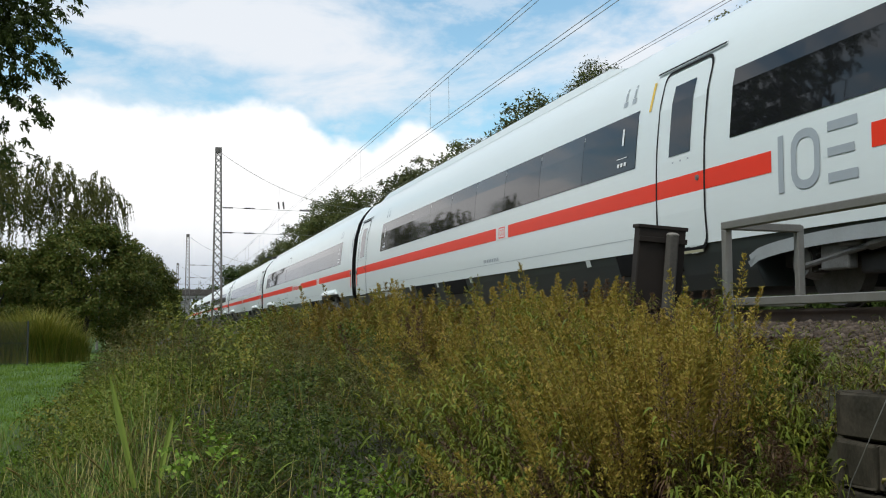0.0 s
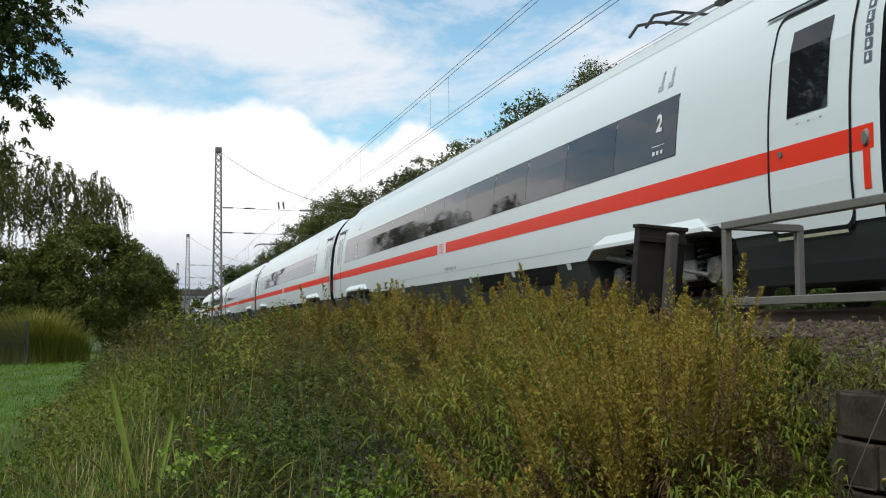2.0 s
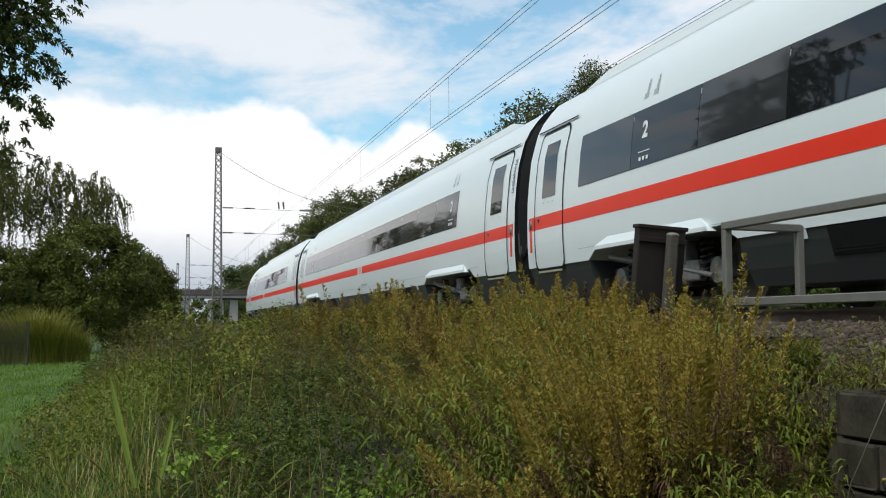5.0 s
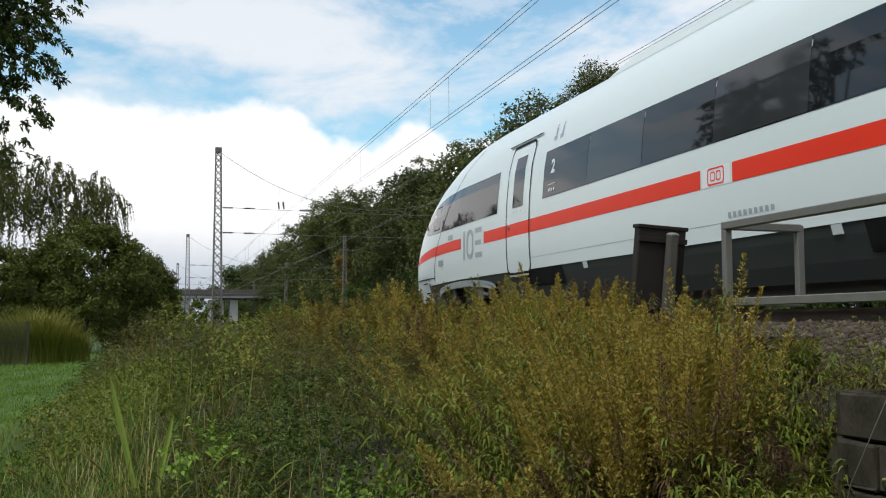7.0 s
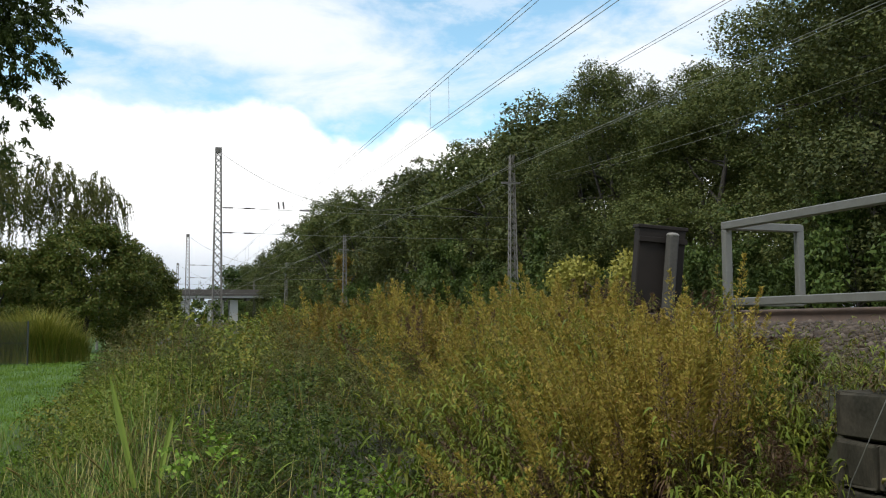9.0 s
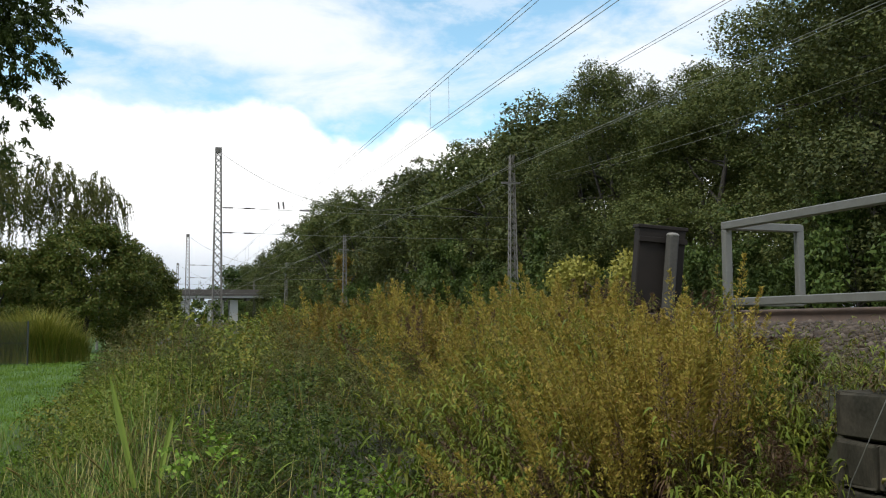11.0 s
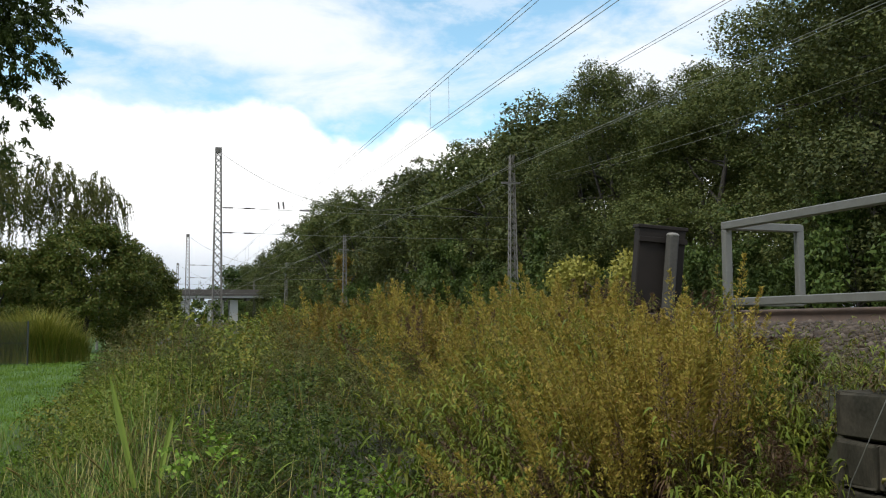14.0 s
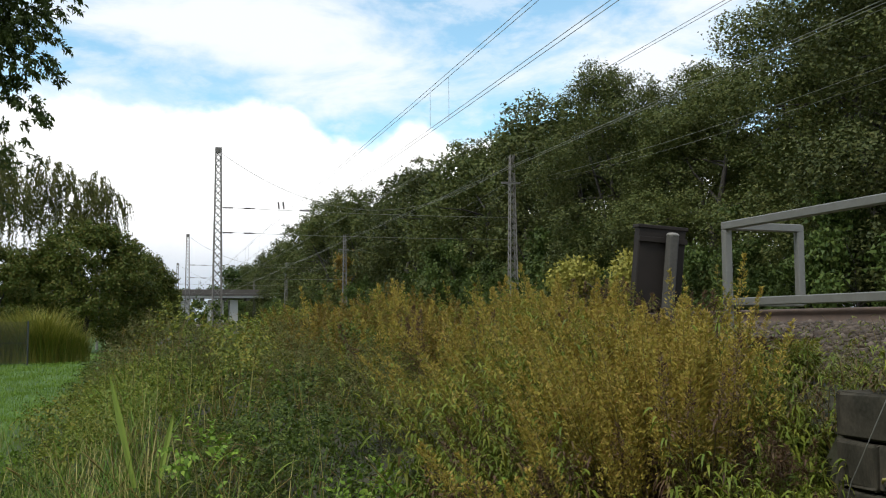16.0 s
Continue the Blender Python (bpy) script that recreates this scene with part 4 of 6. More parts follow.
def train():
    """Two driving cars and five between; each is listed with the place of its leading gap along the train."""
    tail = end_car(False)
    lead = end_car(True)
    for s in (1, -1):
        bm = bmesh.new()
        patch(bm, s, 19.86, 19.92, 2.55, 2.93, 0.008, True, 1, 3)
        part("yellow_mark", bm, M_YELLOW, lead, "upright yellow first-class mark")
    normal = ([(0.72, 1.95), (26.9, 28.05)], [(3.9, 26.3)])
    b = mid_car(True, [], [(2.4, 16.45), (17.75, 26.52)], 7.36, ("Bordrestaurant", 12.25, 15.12))
    for s in (1, -1):
        bm = bmesh.new()
        frame_ring(bm, s, 16.55, 17.65, 1.1, 2.98, 0.12, 0.02, 0.012)
        part("service_hatch_seam", bm, M_RUBBER, b, "thin dark outline of a service hatch")
        bm = bmesh.new()
        patch(bm, s, 16.47, 17.73, 1.86, 2.63, 0.006)
        part("hatch_window", bm, M_GLASS, b)
    c = mid_car(False, *normal)
    d = copy_thing(c, Matrix.Identity(4))
    e = copy_thing(c, Matrix.Identity(4))
    f = copy_thing(c, Matrix.Identity(4))
    pantograph(c, 3.6, False)
    pantograph(e, 3.9, True)
    return [(lead, 0.0, 180), (b, 0.0, 0), (c, CAR, 0), (d, 2 * CAR, 0), (e, 3 * CAR, 0), (f, 4 * CAR, 0), (tail, 5 * CAR, 0)]


CARS = train()


# ---------------- overhead line ----------------
def lattice_mast(name, base, top_z, wb, wt, label, caps=True):
    bm = bmesh.new()
    h = top_z - base[2]

    def corner(k, z):
        w = (wb + (wt - wb) * z / h) / 2
        return Vector(((-w, w, w, -w)[k], (-w, -w, w, w)[k], z))
    mast = thing(name, label, "mast", Matrix.Translation(base), "lattice masts beside the railway")
    for k in range(4):
        bm = bmesh.new()
        bar(bm, corner(k, 0), corner(k, h), 0.085, 0.06)
        part("leg", bm, M_MAST, mast)
    bm = bmesh.new()
    z, flip = 0.3, False
    while z < h - 0.3:
        w = wb + (wt - wb) * z / h
        z2 = min(h, z + w * 1.15)
        for k in range(4):
            a, b = (k, (k + 1) % 4) if flip else ((k + 1) % 4, k)
            bar(bm, corner(a, z), corner(b, z2), 0.045)
            bar(bm, corner(b, z), corner(a, z2), 0.03)
        flip = not flip
        z = z2
    part("lattice", bm, M_MAST, mast, "crossed lattice bracing")
    if caps:
        bm = bmesh.new()
        box(bm, -wt / 2 - 0.05, wt / 2 + 0.05, -wt / 2 - 0.05, wt / 2 + 0.05, h - 0.35, h, 0.01)
        part("cap", bm, M_MAST, mast, "brown sheet cap")
    bm = bmesh.new()
    box(bm, -wb * 0.75, wb * 0.75, -wb * 0.75, wb * 0.75, -0.6, 0.12, 0.03)
    part("foundation", bm, M_POST, mast, "concrete foundation")
    return mast


def wire(name, pts, r, label, mat=None, group="overhead wires"):
    me = tubes_mesh(name, [tube(pts, [0.8 * r] * len(pts), 5)], mat or M_WIRE)
    return tagged(new(name, me), label, "wire", group)


def sag(a, b, drop, n=14):
    a, b = Vector(a), Vector(b)
    return [a.lerp(b, i / n) - Vector((0, 0, drop * 4 * (i / n) * (1 - i / n))) for i in range(n + 1)]


MAST_Y = [74.0, 147.0, 217.0, 290.0]


def insulator(name, a, b):
    a, b = Vector(a), Vector(b)
    bm = bmesh.new()
    n = 7
    bar(bm, a, b, 0.07, n=8)
    for k in range(n):
        p = a.lerp(b, (k + 0.5) / n)
        d = (b - a).normalized() * 0.015
        bar(bm, p - d, p + d, 0.16, n=10)
    return tagged(part(name, bm, M_INSUL), "dark brown ribbed insulator in a span wire", "insulator", "insulators of the overhead line")


def overhead():
    for i, y in enumerate(MAST_Y):
        left = lattice_mast("catenary_mast", (4.15, y, 1.0), RAIL + 12.55, 0.66, 0.36, "tall grey lattice catenary mast with brown cap")
        right = lattice_mast("catenary_mast", (26.5, y, 1.0), RAIL + 12.9, 0.7, 0.3, "tall grey lattice mast before the wood with a crossarm", False)
        bm = bmesh.new()
        box(bm, -1.0, 0.55, -0.42, -0.30, 11.30, 11.46, 0.01)
        part("crossarm", bm, M_MAST, right, "short steel crossarm")
        if i < 3:
            w = 0.02
            wire("head_span_wire", sag((4.3, y, RAIL + 12.2), (26.4, y, RAIL + 12.2), 3.9, 24), w, "sagging head span wire between two masts")
            wire("cross_span_wire", sag((4.3, y, RAIL + 8.25), (26.4, y, RAIL + 8.0), 0.12), w, "upper cross span wire between two masts")
            wire("cross_span_wire", sag((4.3, y, RAIL + 6.45), (26.4, y, RAIL + 6.3), 0.1), w, "lower cross span wire between two masts")
            for z in (8.22, 6.42):
                insulator("insulator", (4.5, y, RAIL + z), (5.2, y, RAIL + z))
                insulator("insulator", (6.0, y, RAIL + z - 0.02), (6.75, y, RAIL + z - 0.02))
            insulator("insulator", (10.0, y, RAIL + 8.16), (10.7, y, RAIL + 8.16))
            for x in (8.5, 8.85):
                insulator("insulator", (x, y, RAIL + 8.2), (x - 0.05, y, RAIL + 8.75))
                wire("hanger_wire", [(x, y, RAIL + 8.75), (x, y, RAIL + 9.9)], 0.01, "thin hanger below the head span")
            wire("steady_wire", sag((8.5, y, RAIL + 8.2), (TRACK, y, RAIL + 6.5), 0.2, 6), 0.01, "curved steady wire to the catenary")
    for c, zm in ((TRACK, 6.46), (TRACK + 4.5, 6.84)):
        for dx in (-0.07, 0.07):
            anchors = [-72.0, 0.0] + MAST_Y + [365.0]
            for a, b in zip(anchors, anchors[1:]):
                wire("messenger_wire", sag((c + dx, a, RAIL + zm + 0.06), (c + dx, b, RAIL + zm + 0.06), 0.06, 10), 0.0095, "upper messenger wire along the track")
            wire("contact_wire", [(c + dx, y, RAIL + 5.31) for y in (-72, 0, 74, 147, 365)], 0.0095, "lower contact wire along the track")
            for k in range(12 if c == TRACK else 0):
                y = 27.2 + (k - 1) * 12.3 + (0 if dx < 0 else -1.4)
                wire("dropper", [(c + dx, y, RAIL + 5.31), (c + dx, y, RAIL + zm)], 0.006, "thin vertical dropper wire", group="droppers of the catenary")
    for x, z, drop in ((25.6, 10.45, 1.3), (26.95, 10.45, 1.3), (26.5, 12.9, 1.2)):
        for a, b in zip([-0.0] + MAST_Y[:-1], MAST_Y):
            wire("feeder_wire", sag((x, a, RAIL + z), (x, b, RAIL + z), drop), 0.012, "sagging feeder wire before the wood")


overhead()


# ---------------- trees ----------------
def crown_points(rng, n_clump, lobes, per, spread, shell=0.55):
    """Leaf places in clumps that fill an uneven crown of several lobes (centre, radii)."""
    L = np.array(lobes, float)
    vol = L[:, 3] * L[:, 4] * L[:, 5]
    pick = rng.choice(len(L), n_clump, p=vol / vol.sum())
    d = rng.normal(size=(n_clump, 3))
    d /= np.linalg.norm(d, axis=1, keepdims=True)
    r = (shell + (1 - shell) * rng.random(n_clump))[:, None]
    c = L[pick, :3] + d * r * L[pick, 3:] * (1 + 0.12 * rng.normal(size=(n_clump, 1)))
    out = np.repeat(d, per, 0)
    pts = np.repeat(c, per, 0) + rng.normal(size=(n_clump * per, 3)) * spread
    return pts, out, c


def crown_mesh(name, seed, lobes, n_clump, per, spread, leaf, mat, droop=0.3, shell=0.55, hang=0.0):
    rng = np.random.default_rng(seed)
    pts, out, c = crown_points(rng, n_clump, lobes, per, spread, shell)
    along = out * 0.25 + rng.normal(size=pts.shape) * 0.8 + np.array([0, 0, -hang])
    size = leaf * (0.75 + 0.5 * rng.random(len(pts)))
    co, fa = needles(rng, pts, along, size, size * 0.85, out + np.array([0, 0, 0.25]))
    return mesh_np(name, co, fa, mat), c


def limbs(seed, h, r, centres, k=9, start=0.25):
    """A bent tapered trunk and limbs that reach towards some of the crown's clumps."""
    rng = random.Random(seed)
    pts = [Vector((rng.uniform(-0.15, 0.15) * i, rng.uniform(-0.15, 0.15) * i, h * i / 5)) for i in range(6)]
    pts[0] = Vector((0, 0, -0.3))
    ts = [tube(pts, [r * (1.25 if i == 0 else 1 - 0.16 * i) for i in range(6)], 9)]
    cs = [Vector(c) for c in centres]
    for _ in range(k):
        c = rng.choice(cs)
        u = rng.uniform(start, 0.9)
        i = min(4, int(u * 5))
        a = pts[i].lerp(pts[i + 1], u * 5 - i)
        if c.z < a.z * 0.7:
            c = Vector((c.x, c.y, a.z + abs(c.z - a.z) * 0.4))
        m1 = a.lerp(c, 0.4) + Vector((rng.uniform(-0.3, 0.3), rng.uniform(-0.3, 0.3), rng.uniform(0, 0.4)))
        rr = r * 0.42 * (1 - 0.5 * u)
        ts.append(tube([a, m1, a.lerp(c, 0.75), c], [rr, rr * 0.7, rr * 0.42, rr * 0.12], 6))
    return ts


def make_tree(name, label, seed, h, lobes, n_clump, per, spread, leaf, mat, bark, trunk_h, trunk_r, k=10, hang=0.0, droop=0.3, shell=0.55, group=""):
    t = thing(name, label, "tree", group=group)
    cm, c = crown_mesh("crown", seed, lobes, n_clump, per, spread, leaf, mat, droop, shell, hang)
    under("trunk", tubes_mesh("trunk", limbs(seed, trunk_h, trunk_r, c, k), bark), t, "tapered trunk with limbs")
    under("crown", cm, t, "crown of many small leaves")
    return t


def lobes_for(seed, h, w, n=9, low=0.15, r0=0.16, r1=0.30):
    """Many rounded lobes over the outside of an egg-shaped crown."""
    rng = random.Random(seed)
    out = []
    for _ in range(n):
        a, z = rng.uniform(0, 6.283), rng.uniform(low, 0.94) ** 0.9
        rad = w * 0.8 * math.sqrt(max(0.05, 1 - abs(2 * z - 0.95) ** 2.2)) * rng.uniform(0.75, 1.05)
        s = rng.uniform(r0, r1) * w
        out.append((rad * math.cos(a), rad * math.sin(a), h * z, s, s, s * rng.uniform(0.65, 0.9)))
    return out


def forest():
    rng = random.Random(5)
    near = [make_tree("oak_tree", "tall dark green oak at the edge of a wood", 20 + k, 17, lobes_for(20 + k, 16.2, 4.6, 30, 0.05, 0.24, 0.42), 1500, 44, 0.20, 0.118, L_OAK, M_BARK, 13, 0.32, 12, shell=0.80, group="trees of the wood beyond the track") for k in range(4)]
    far = [make_tree("oak_tree", "tall green tree in a wood beyond the track", 40 + k, 17, lobes_for(40 + k, 16.2, 4.6, 27, 0.05, 0.24, 0.42), 680, 22, 0.22, 0.22, L_OAK, M_BARK, 12, 0.3, 6, shell=0.80, group="trees of the wood beyond the track") for k in range(3)]
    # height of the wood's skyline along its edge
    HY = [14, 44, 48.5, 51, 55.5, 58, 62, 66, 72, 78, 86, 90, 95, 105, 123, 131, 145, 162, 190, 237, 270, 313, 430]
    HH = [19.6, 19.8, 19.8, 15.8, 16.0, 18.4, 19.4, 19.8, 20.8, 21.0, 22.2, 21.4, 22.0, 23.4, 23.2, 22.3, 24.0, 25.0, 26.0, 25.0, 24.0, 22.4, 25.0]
    spots = []
    y = 18.0
    while y < 430:
        x = 32.3 + rng.uniform(-1.4, 1.4)
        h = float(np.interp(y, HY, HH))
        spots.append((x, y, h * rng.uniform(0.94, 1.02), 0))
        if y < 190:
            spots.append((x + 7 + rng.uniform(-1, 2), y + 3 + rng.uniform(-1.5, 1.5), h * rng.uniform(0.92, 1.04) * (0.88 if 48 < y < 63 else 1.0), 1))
        y += rng.uniform(5.0, 7.0) * (1 if y < 130 else 1.4)
    used = set()
    for i, (x, y, h, row) in enumerate(spots):
        pool = near if y < (70 if row == 0 else 56) else far
        src = pool[(i // 2 + 2 * (i % 2)) % len(pool)]
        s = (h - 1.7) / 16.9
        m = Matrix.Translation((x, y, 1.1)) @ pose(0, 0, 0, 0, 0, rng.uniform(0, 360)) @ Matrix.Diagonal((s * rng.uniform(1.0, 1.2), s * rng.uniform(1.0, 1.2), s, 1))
        if src.name in used:
            copy_thing(src, m)
        else:
            used.add(src.name)
            src.matrix_basis = m
    for src in near + far:
        if src.name not in used:
            src.matrix_basis = Matrix.Translation((45, 60 + 9 * (near + far).index(src), 1.1))
    # shrubs along the foot of the wood
    sh = [make_tree("shrub", "dense green shrub at the foot of the wood", 60 + k, 4, lobes_for(60 + k, 4.2, 2.1, 22, 0.05), 300, 20, 0.16, 0.15, L_SHRUB, M_BARK, 2.4, 0.07, 8, group="shrubs along the wood") for k in range(3)]
    for k, ob in enumerate(sh):
        ob.matrix_basis = Matrix.Translation((28.5, 22 + 4 * k, 1.1))
    y = 18.0
    i = 0
    while y < 260:
        s = rng.uniform(0.85, 1.7)
        copy_thing(sh[i % 3], Matrix.Translation((28.3 + rng.uniform(-1.0, 1.3), y, 1.1)) @ pose(0, 0, 0, 0, 0, rng.uniform(0, 360)) @ Matrix.Diagonal((s, s, s * rng.uniform(0.8, 1.3), 1)))
        y += rng.uniform(2.4, 3.8) * (1 if y < 100 else 2.2)
        i += 1
    yb = make_tree("yellow_bush", "yellow-green autumn bush before the wood", 71, 3.2, lobes_for(71, 3.4, 2.3, 9, 0.05), 420, 18, 0.2, 0.16, L_YELLOWBUSH, M_BARK, 2, 0.06, 8)
    yb.matrix_basis = Matrix.Translation((21.4, 46.5, 1.1)) @ Matrix.Diagonal((1.2, 1.2, 1.3, 1))
    rt = make_tree("autumn_tree", "rust-tinted autumn tree in the wood's edge", 73, 12, lobes_for(73, 11, 3.2, 9, 0.1), 220, 14, 0.45, 0.45, L_RUST, M_BARK, 8, 0.2, 6)
    rt.matrix_basis = Matrix.Translation((28.5, 150, 1.1)) @ Matrix.Diagonal((1.0, 1.0, 1.05, 1))


forest()


def sprays(name, seed, roots, heads, length, fall, per, leaf, ratio, mat):
    """Leafy sprays that leave each root in its direction and hang over; returns their mesh and their tips."""
    rng = np.random.default_rng(seed)
    n = len(roots)
    ln = length * (0.6 + 0.8 * rng.random(n))
    j = np.repeat(np.arange(n), per)
    u = rng.random(len(j)) ** 0.8
    p = roots[j] + heads[j] * (ln[j] * (u - 0.3 * u * u))[:, None] - np.array([0, 0, 1.0]) * (ln[j] * fall * u * u)[:, None] + rng.normal(size=(len(j), 3)) * 0.035
    al = heads[j] * 0.5 + rng.normal(size=p.shape) * 0.6 - np.array([0, 0, 0.4 + fall]) * u[:, None]
    s = leaf * (0.7 + 0.6 * rng.random(len(j)))
    co, fa = leaves(rng, p, al, s, s * ratio, 0.2)
    return mesh_np(name, co, fa, mat)


def spray_tree(name, label, seed, lobes, n, length, fall, per, leaf, ratio, mat, bark, trunk_h, trunk_r, group=""):
    t = thing(name, label, "tree", group=group)
    rng = np.random.default_rng(seed)
    pts, out, c = crown_points(rng, n, lobes, 1, 0.05, 0.35)
    out[:, 2] = 0.35 * np.abs(out[:, 2]) + 0.1
    under("trunk", tubes_mesh("trunk", limbs(seed, trunk_h, trunk_r, c, 34, 0.35), bark), t, "tapered trunk with thin limbs")
    under("crown", sprays("crown", seed, pts, out, length, fall, per, leaf, ratio, mat), t, "crown of hanging leafy sprays")
    return t


def left_trees():
    r = make_tree("hawthorn_tree", "dense dark green round-crowned tree beside the lane", 81, 8, lobes_for(81, 7.3, 4.3, 110, 0.04, 0.13, 0.22), 1900, 24, 0.13, 0.15, L_HAWTH, M_BARK, 5, 0.2, 10, shell=0.6, group="trees along the lane")
    r.matrix_basis = Matrix.Translation((-4.0, 62, 0))
    for x, y, s, a in ((-1.7, 78, 0.92, 70), (-8.8, 60, 0.84, 160)):
        copy_thing(r, Matrix.Translation((x, y, 0)) @ pose(0, 0, 0, 0, 0, a) @ Matrix.Diagonal((s, s, s, 1)))
    b = spray_tree("birch_tree", "slender birch with hanging yellow-green foliage", 91, [(0, 0, 10.2, 1.2, 1.2, 1.3), (1.5, 0.2, 9.6, 1.0, 1.0, 0.9), (-1.4, 0.4, 9.4, 1.3, 1.2, 1.2), (2.7, 0, 9.3, 0.7, 0.7, 0.7), (0.6, 0, 8.2, 1.8, 1.4, 0.9), (-2.4, 0, 8.0, 1.2, 1.2, 1.2)], 330, 1.15, 1.1, 64, 0.105, 0.7, L_BIRCH, M_BIRCHBARK, 10.5, 0.13, "birches along the lane")
    b.matrix_basis = Matrix.Translation((-6.3, 66, 0)) @ Matrix.Diagonal((1, 1, 1.04, 1))
    copy_thing(b, Matrix.Translation((-3.7, 70, 0)) @ pose(0, 0, 0, 0, 0, 20) @ Matrix.Diagonal((0.62, 0.62, 0.98, 1)))
    copy_thing(b, Matrix.Translation((-9.4, 64, 0)) @ pose(0, 0, 0, 0, 0, 120) @ Matrix.Diagonal((0.9, 0.9, 1.1, 1)))
    d = spray_tree("lane_tree", "tall dark leafy tree overhanging the lane", 95, [(1.5, 0, 8.9, 1.5, 1.5, 1.2), (2.0, 0, 7.6, 0.9, 0.9, 0.6), (1.8, 0, 6.5, 0.9, 0.8, 0.5), (0.3, 0.4, 8.2, 1.7, 1.7, 1.8), (1.3, 0, 5.5, 0.9, 0.8, 0.5), (1.5, 0.2, 10.8, 1.8, 1.8, 1.5), (0.3, -0.2, 12.6, 1.6, 1.6, 1.4), (0.9, 0, 4.5, 0.8, 0.8, 0.5)], 1150, 0.60, 0.45, 42, 0.12, 0.40, L_DARK, M_BARK, 11.5, 0.2)
    d.matrix_basis = Matrix.Translation((-5.1, 25, 0))
    e = make_tree("hawthorn_tree", "dense dark green round-crowned tree beside the lane", 83, 8, lobes_for(83, 7.6, 4.3, 60, 0.04, 0.16, 0.28), 620, 18, 0.20, 0.27, L_HAWTH, M_BARK, 5, 0.2, 6, group="trees along the lane")
    e.matrix_basis = Matrix.Translation((-9.5, 98, 0))
    for x, y, s, a in ((-1.0, 100, 0.85, 250), (0.0, 128, 0.75, 20), (-8, 82, 0.8, 300)):
        copy_thing(e, Matrix.Translation((x, y, 0)) @ pose(0, 0, 0, 0, 0, a) @ Matrix.Diagonal((s, s, s, 1)))
    # hedge of trees further along the lane
    rng = random.Random(14)
    for k in range(12):
        s = rng.uniform(0.75, 0.95)
        copy_thing(e, Matrix.Translation((-7.5 - rng.uniform(0, 4), 104 + k * 11 + rng.uniform(-3, 3), 0)) @ pose(0, 0, 0, 0, 0, rng.uniform(0, 360)) @ Matrix.Diagonal((s, s, s, 1)))
    # trees behind the viewpoint, on the far side of the lane
    rng = random.Random(12)
    for k in range(9):
        s = rng.uniform(1.0, 1.5)
        copy_thing(e, Matrix.Translation((-13 - rng.uniform(0, 5), 40 - k * 8.5 + rng.uniform(-2, 2), 0)) @ pose(0, 0, 0, 0, 0, rng.uniform(0, 360)) @ Matrix.Diagonal((s, s, s * 1.2, 1)))


left_trees()


# ---------------- lane side, railing, wall, bridge ----------------
def bush_left():
    b = thing("ornamental_grass", "yellow-green arching clump of ornamental grass beside the turf", "bush")
    rng = np.random.default_rng(101)
    n = 5200
    a, u = 6.283 * rng.random(n), np.sqrt(rng.random(n))
    base = np.stack([2.0 * u * np.cos(a), 0.9 * u * np.sin(a), np.zeros(n)], 1)
    tall = np.interp(base[:, 0], [-2.2, -0.9, 0.2, 1.3, 2.1], [1.5, 2.3, 2.5, 1.7, 1.0]) * (0.55 + 0.5 * rng.random(n))
    dry = rng.random(n) < 0.6
    under("blades", blades_mesh(rng, base[~dry], tall[~dry] * 1.15, 0.35 + 0.55 * rng.random((~dry).sum()), 0.024 + 0.01 * rng.random((~dry).sum()), L_GOLDGREEN, "blades", 5), b, "long arching green blades")
    under("dry_blades", blades_mesh(rng, base[dry], tall[dry] * 1.2, 0.30 + 0.5 * rng.random(dry.sum()), 0.020 + 0.01 * rng.random(dry.sum()), L_YELLOWBUSH, "dry_blades", 5), b, "yellowing blades and plumes")
    b.matrix_basis = Matrix.Translation((-4.7, 46, 0))
    copy_thing(b, Matrix.Translation((-7.9, 46.6, 0)) @ pose(0, 0, 0, 0, 0, 170))
    f = thing("chain_link_fence", "grey chain-link fence across the end of the turf", "fence")
    x = -10.0
    while x <= -4.8:
        bm = bmesh.new()
        bar(bm, (x, 43.5, -0.2), (x, 43.5, 1.78), 0.07, n=8)
        part("post", bm, M_FENCE, f, "grey steel post")
        x += 1.7
    bm = bmesh.new()
    for z in (0.08, 0.9, 1.7):
        bar(bm, (-10, 43.5, z), (-4.9, 43.5, z), 0.02)
    for k in range(-16, 52):
        xa = -10 + k * 0.1
        for sgn in (1, -1):
            a, b_ = (xa, 0.08), (xa + 1.62, 1.7)
            if sgn < 0:
                a, b_ = (xa + 1.62, 0.08), (xa, 1.7)
            lo, hi = -10, -4.9
            pa, pb = Vector((a[0], 43.5, a[1])), Vector((b_[0], 43.5, b_[1]))
            d = pb - pa
            t0, t1 = sorted(((lo - pa.x) / d.x, (hi - pa.x) / d.x))
            t0, t1 = max(0, t0), min(1, t1)
            if t1 - t0 > 0.03:
                bar(bm, pa + d * t0, pa + d * t1, 0.007, n=3)
    part("wire_mesh", bm, M_FENCE, f, "woven wire mesh")


bush_left()


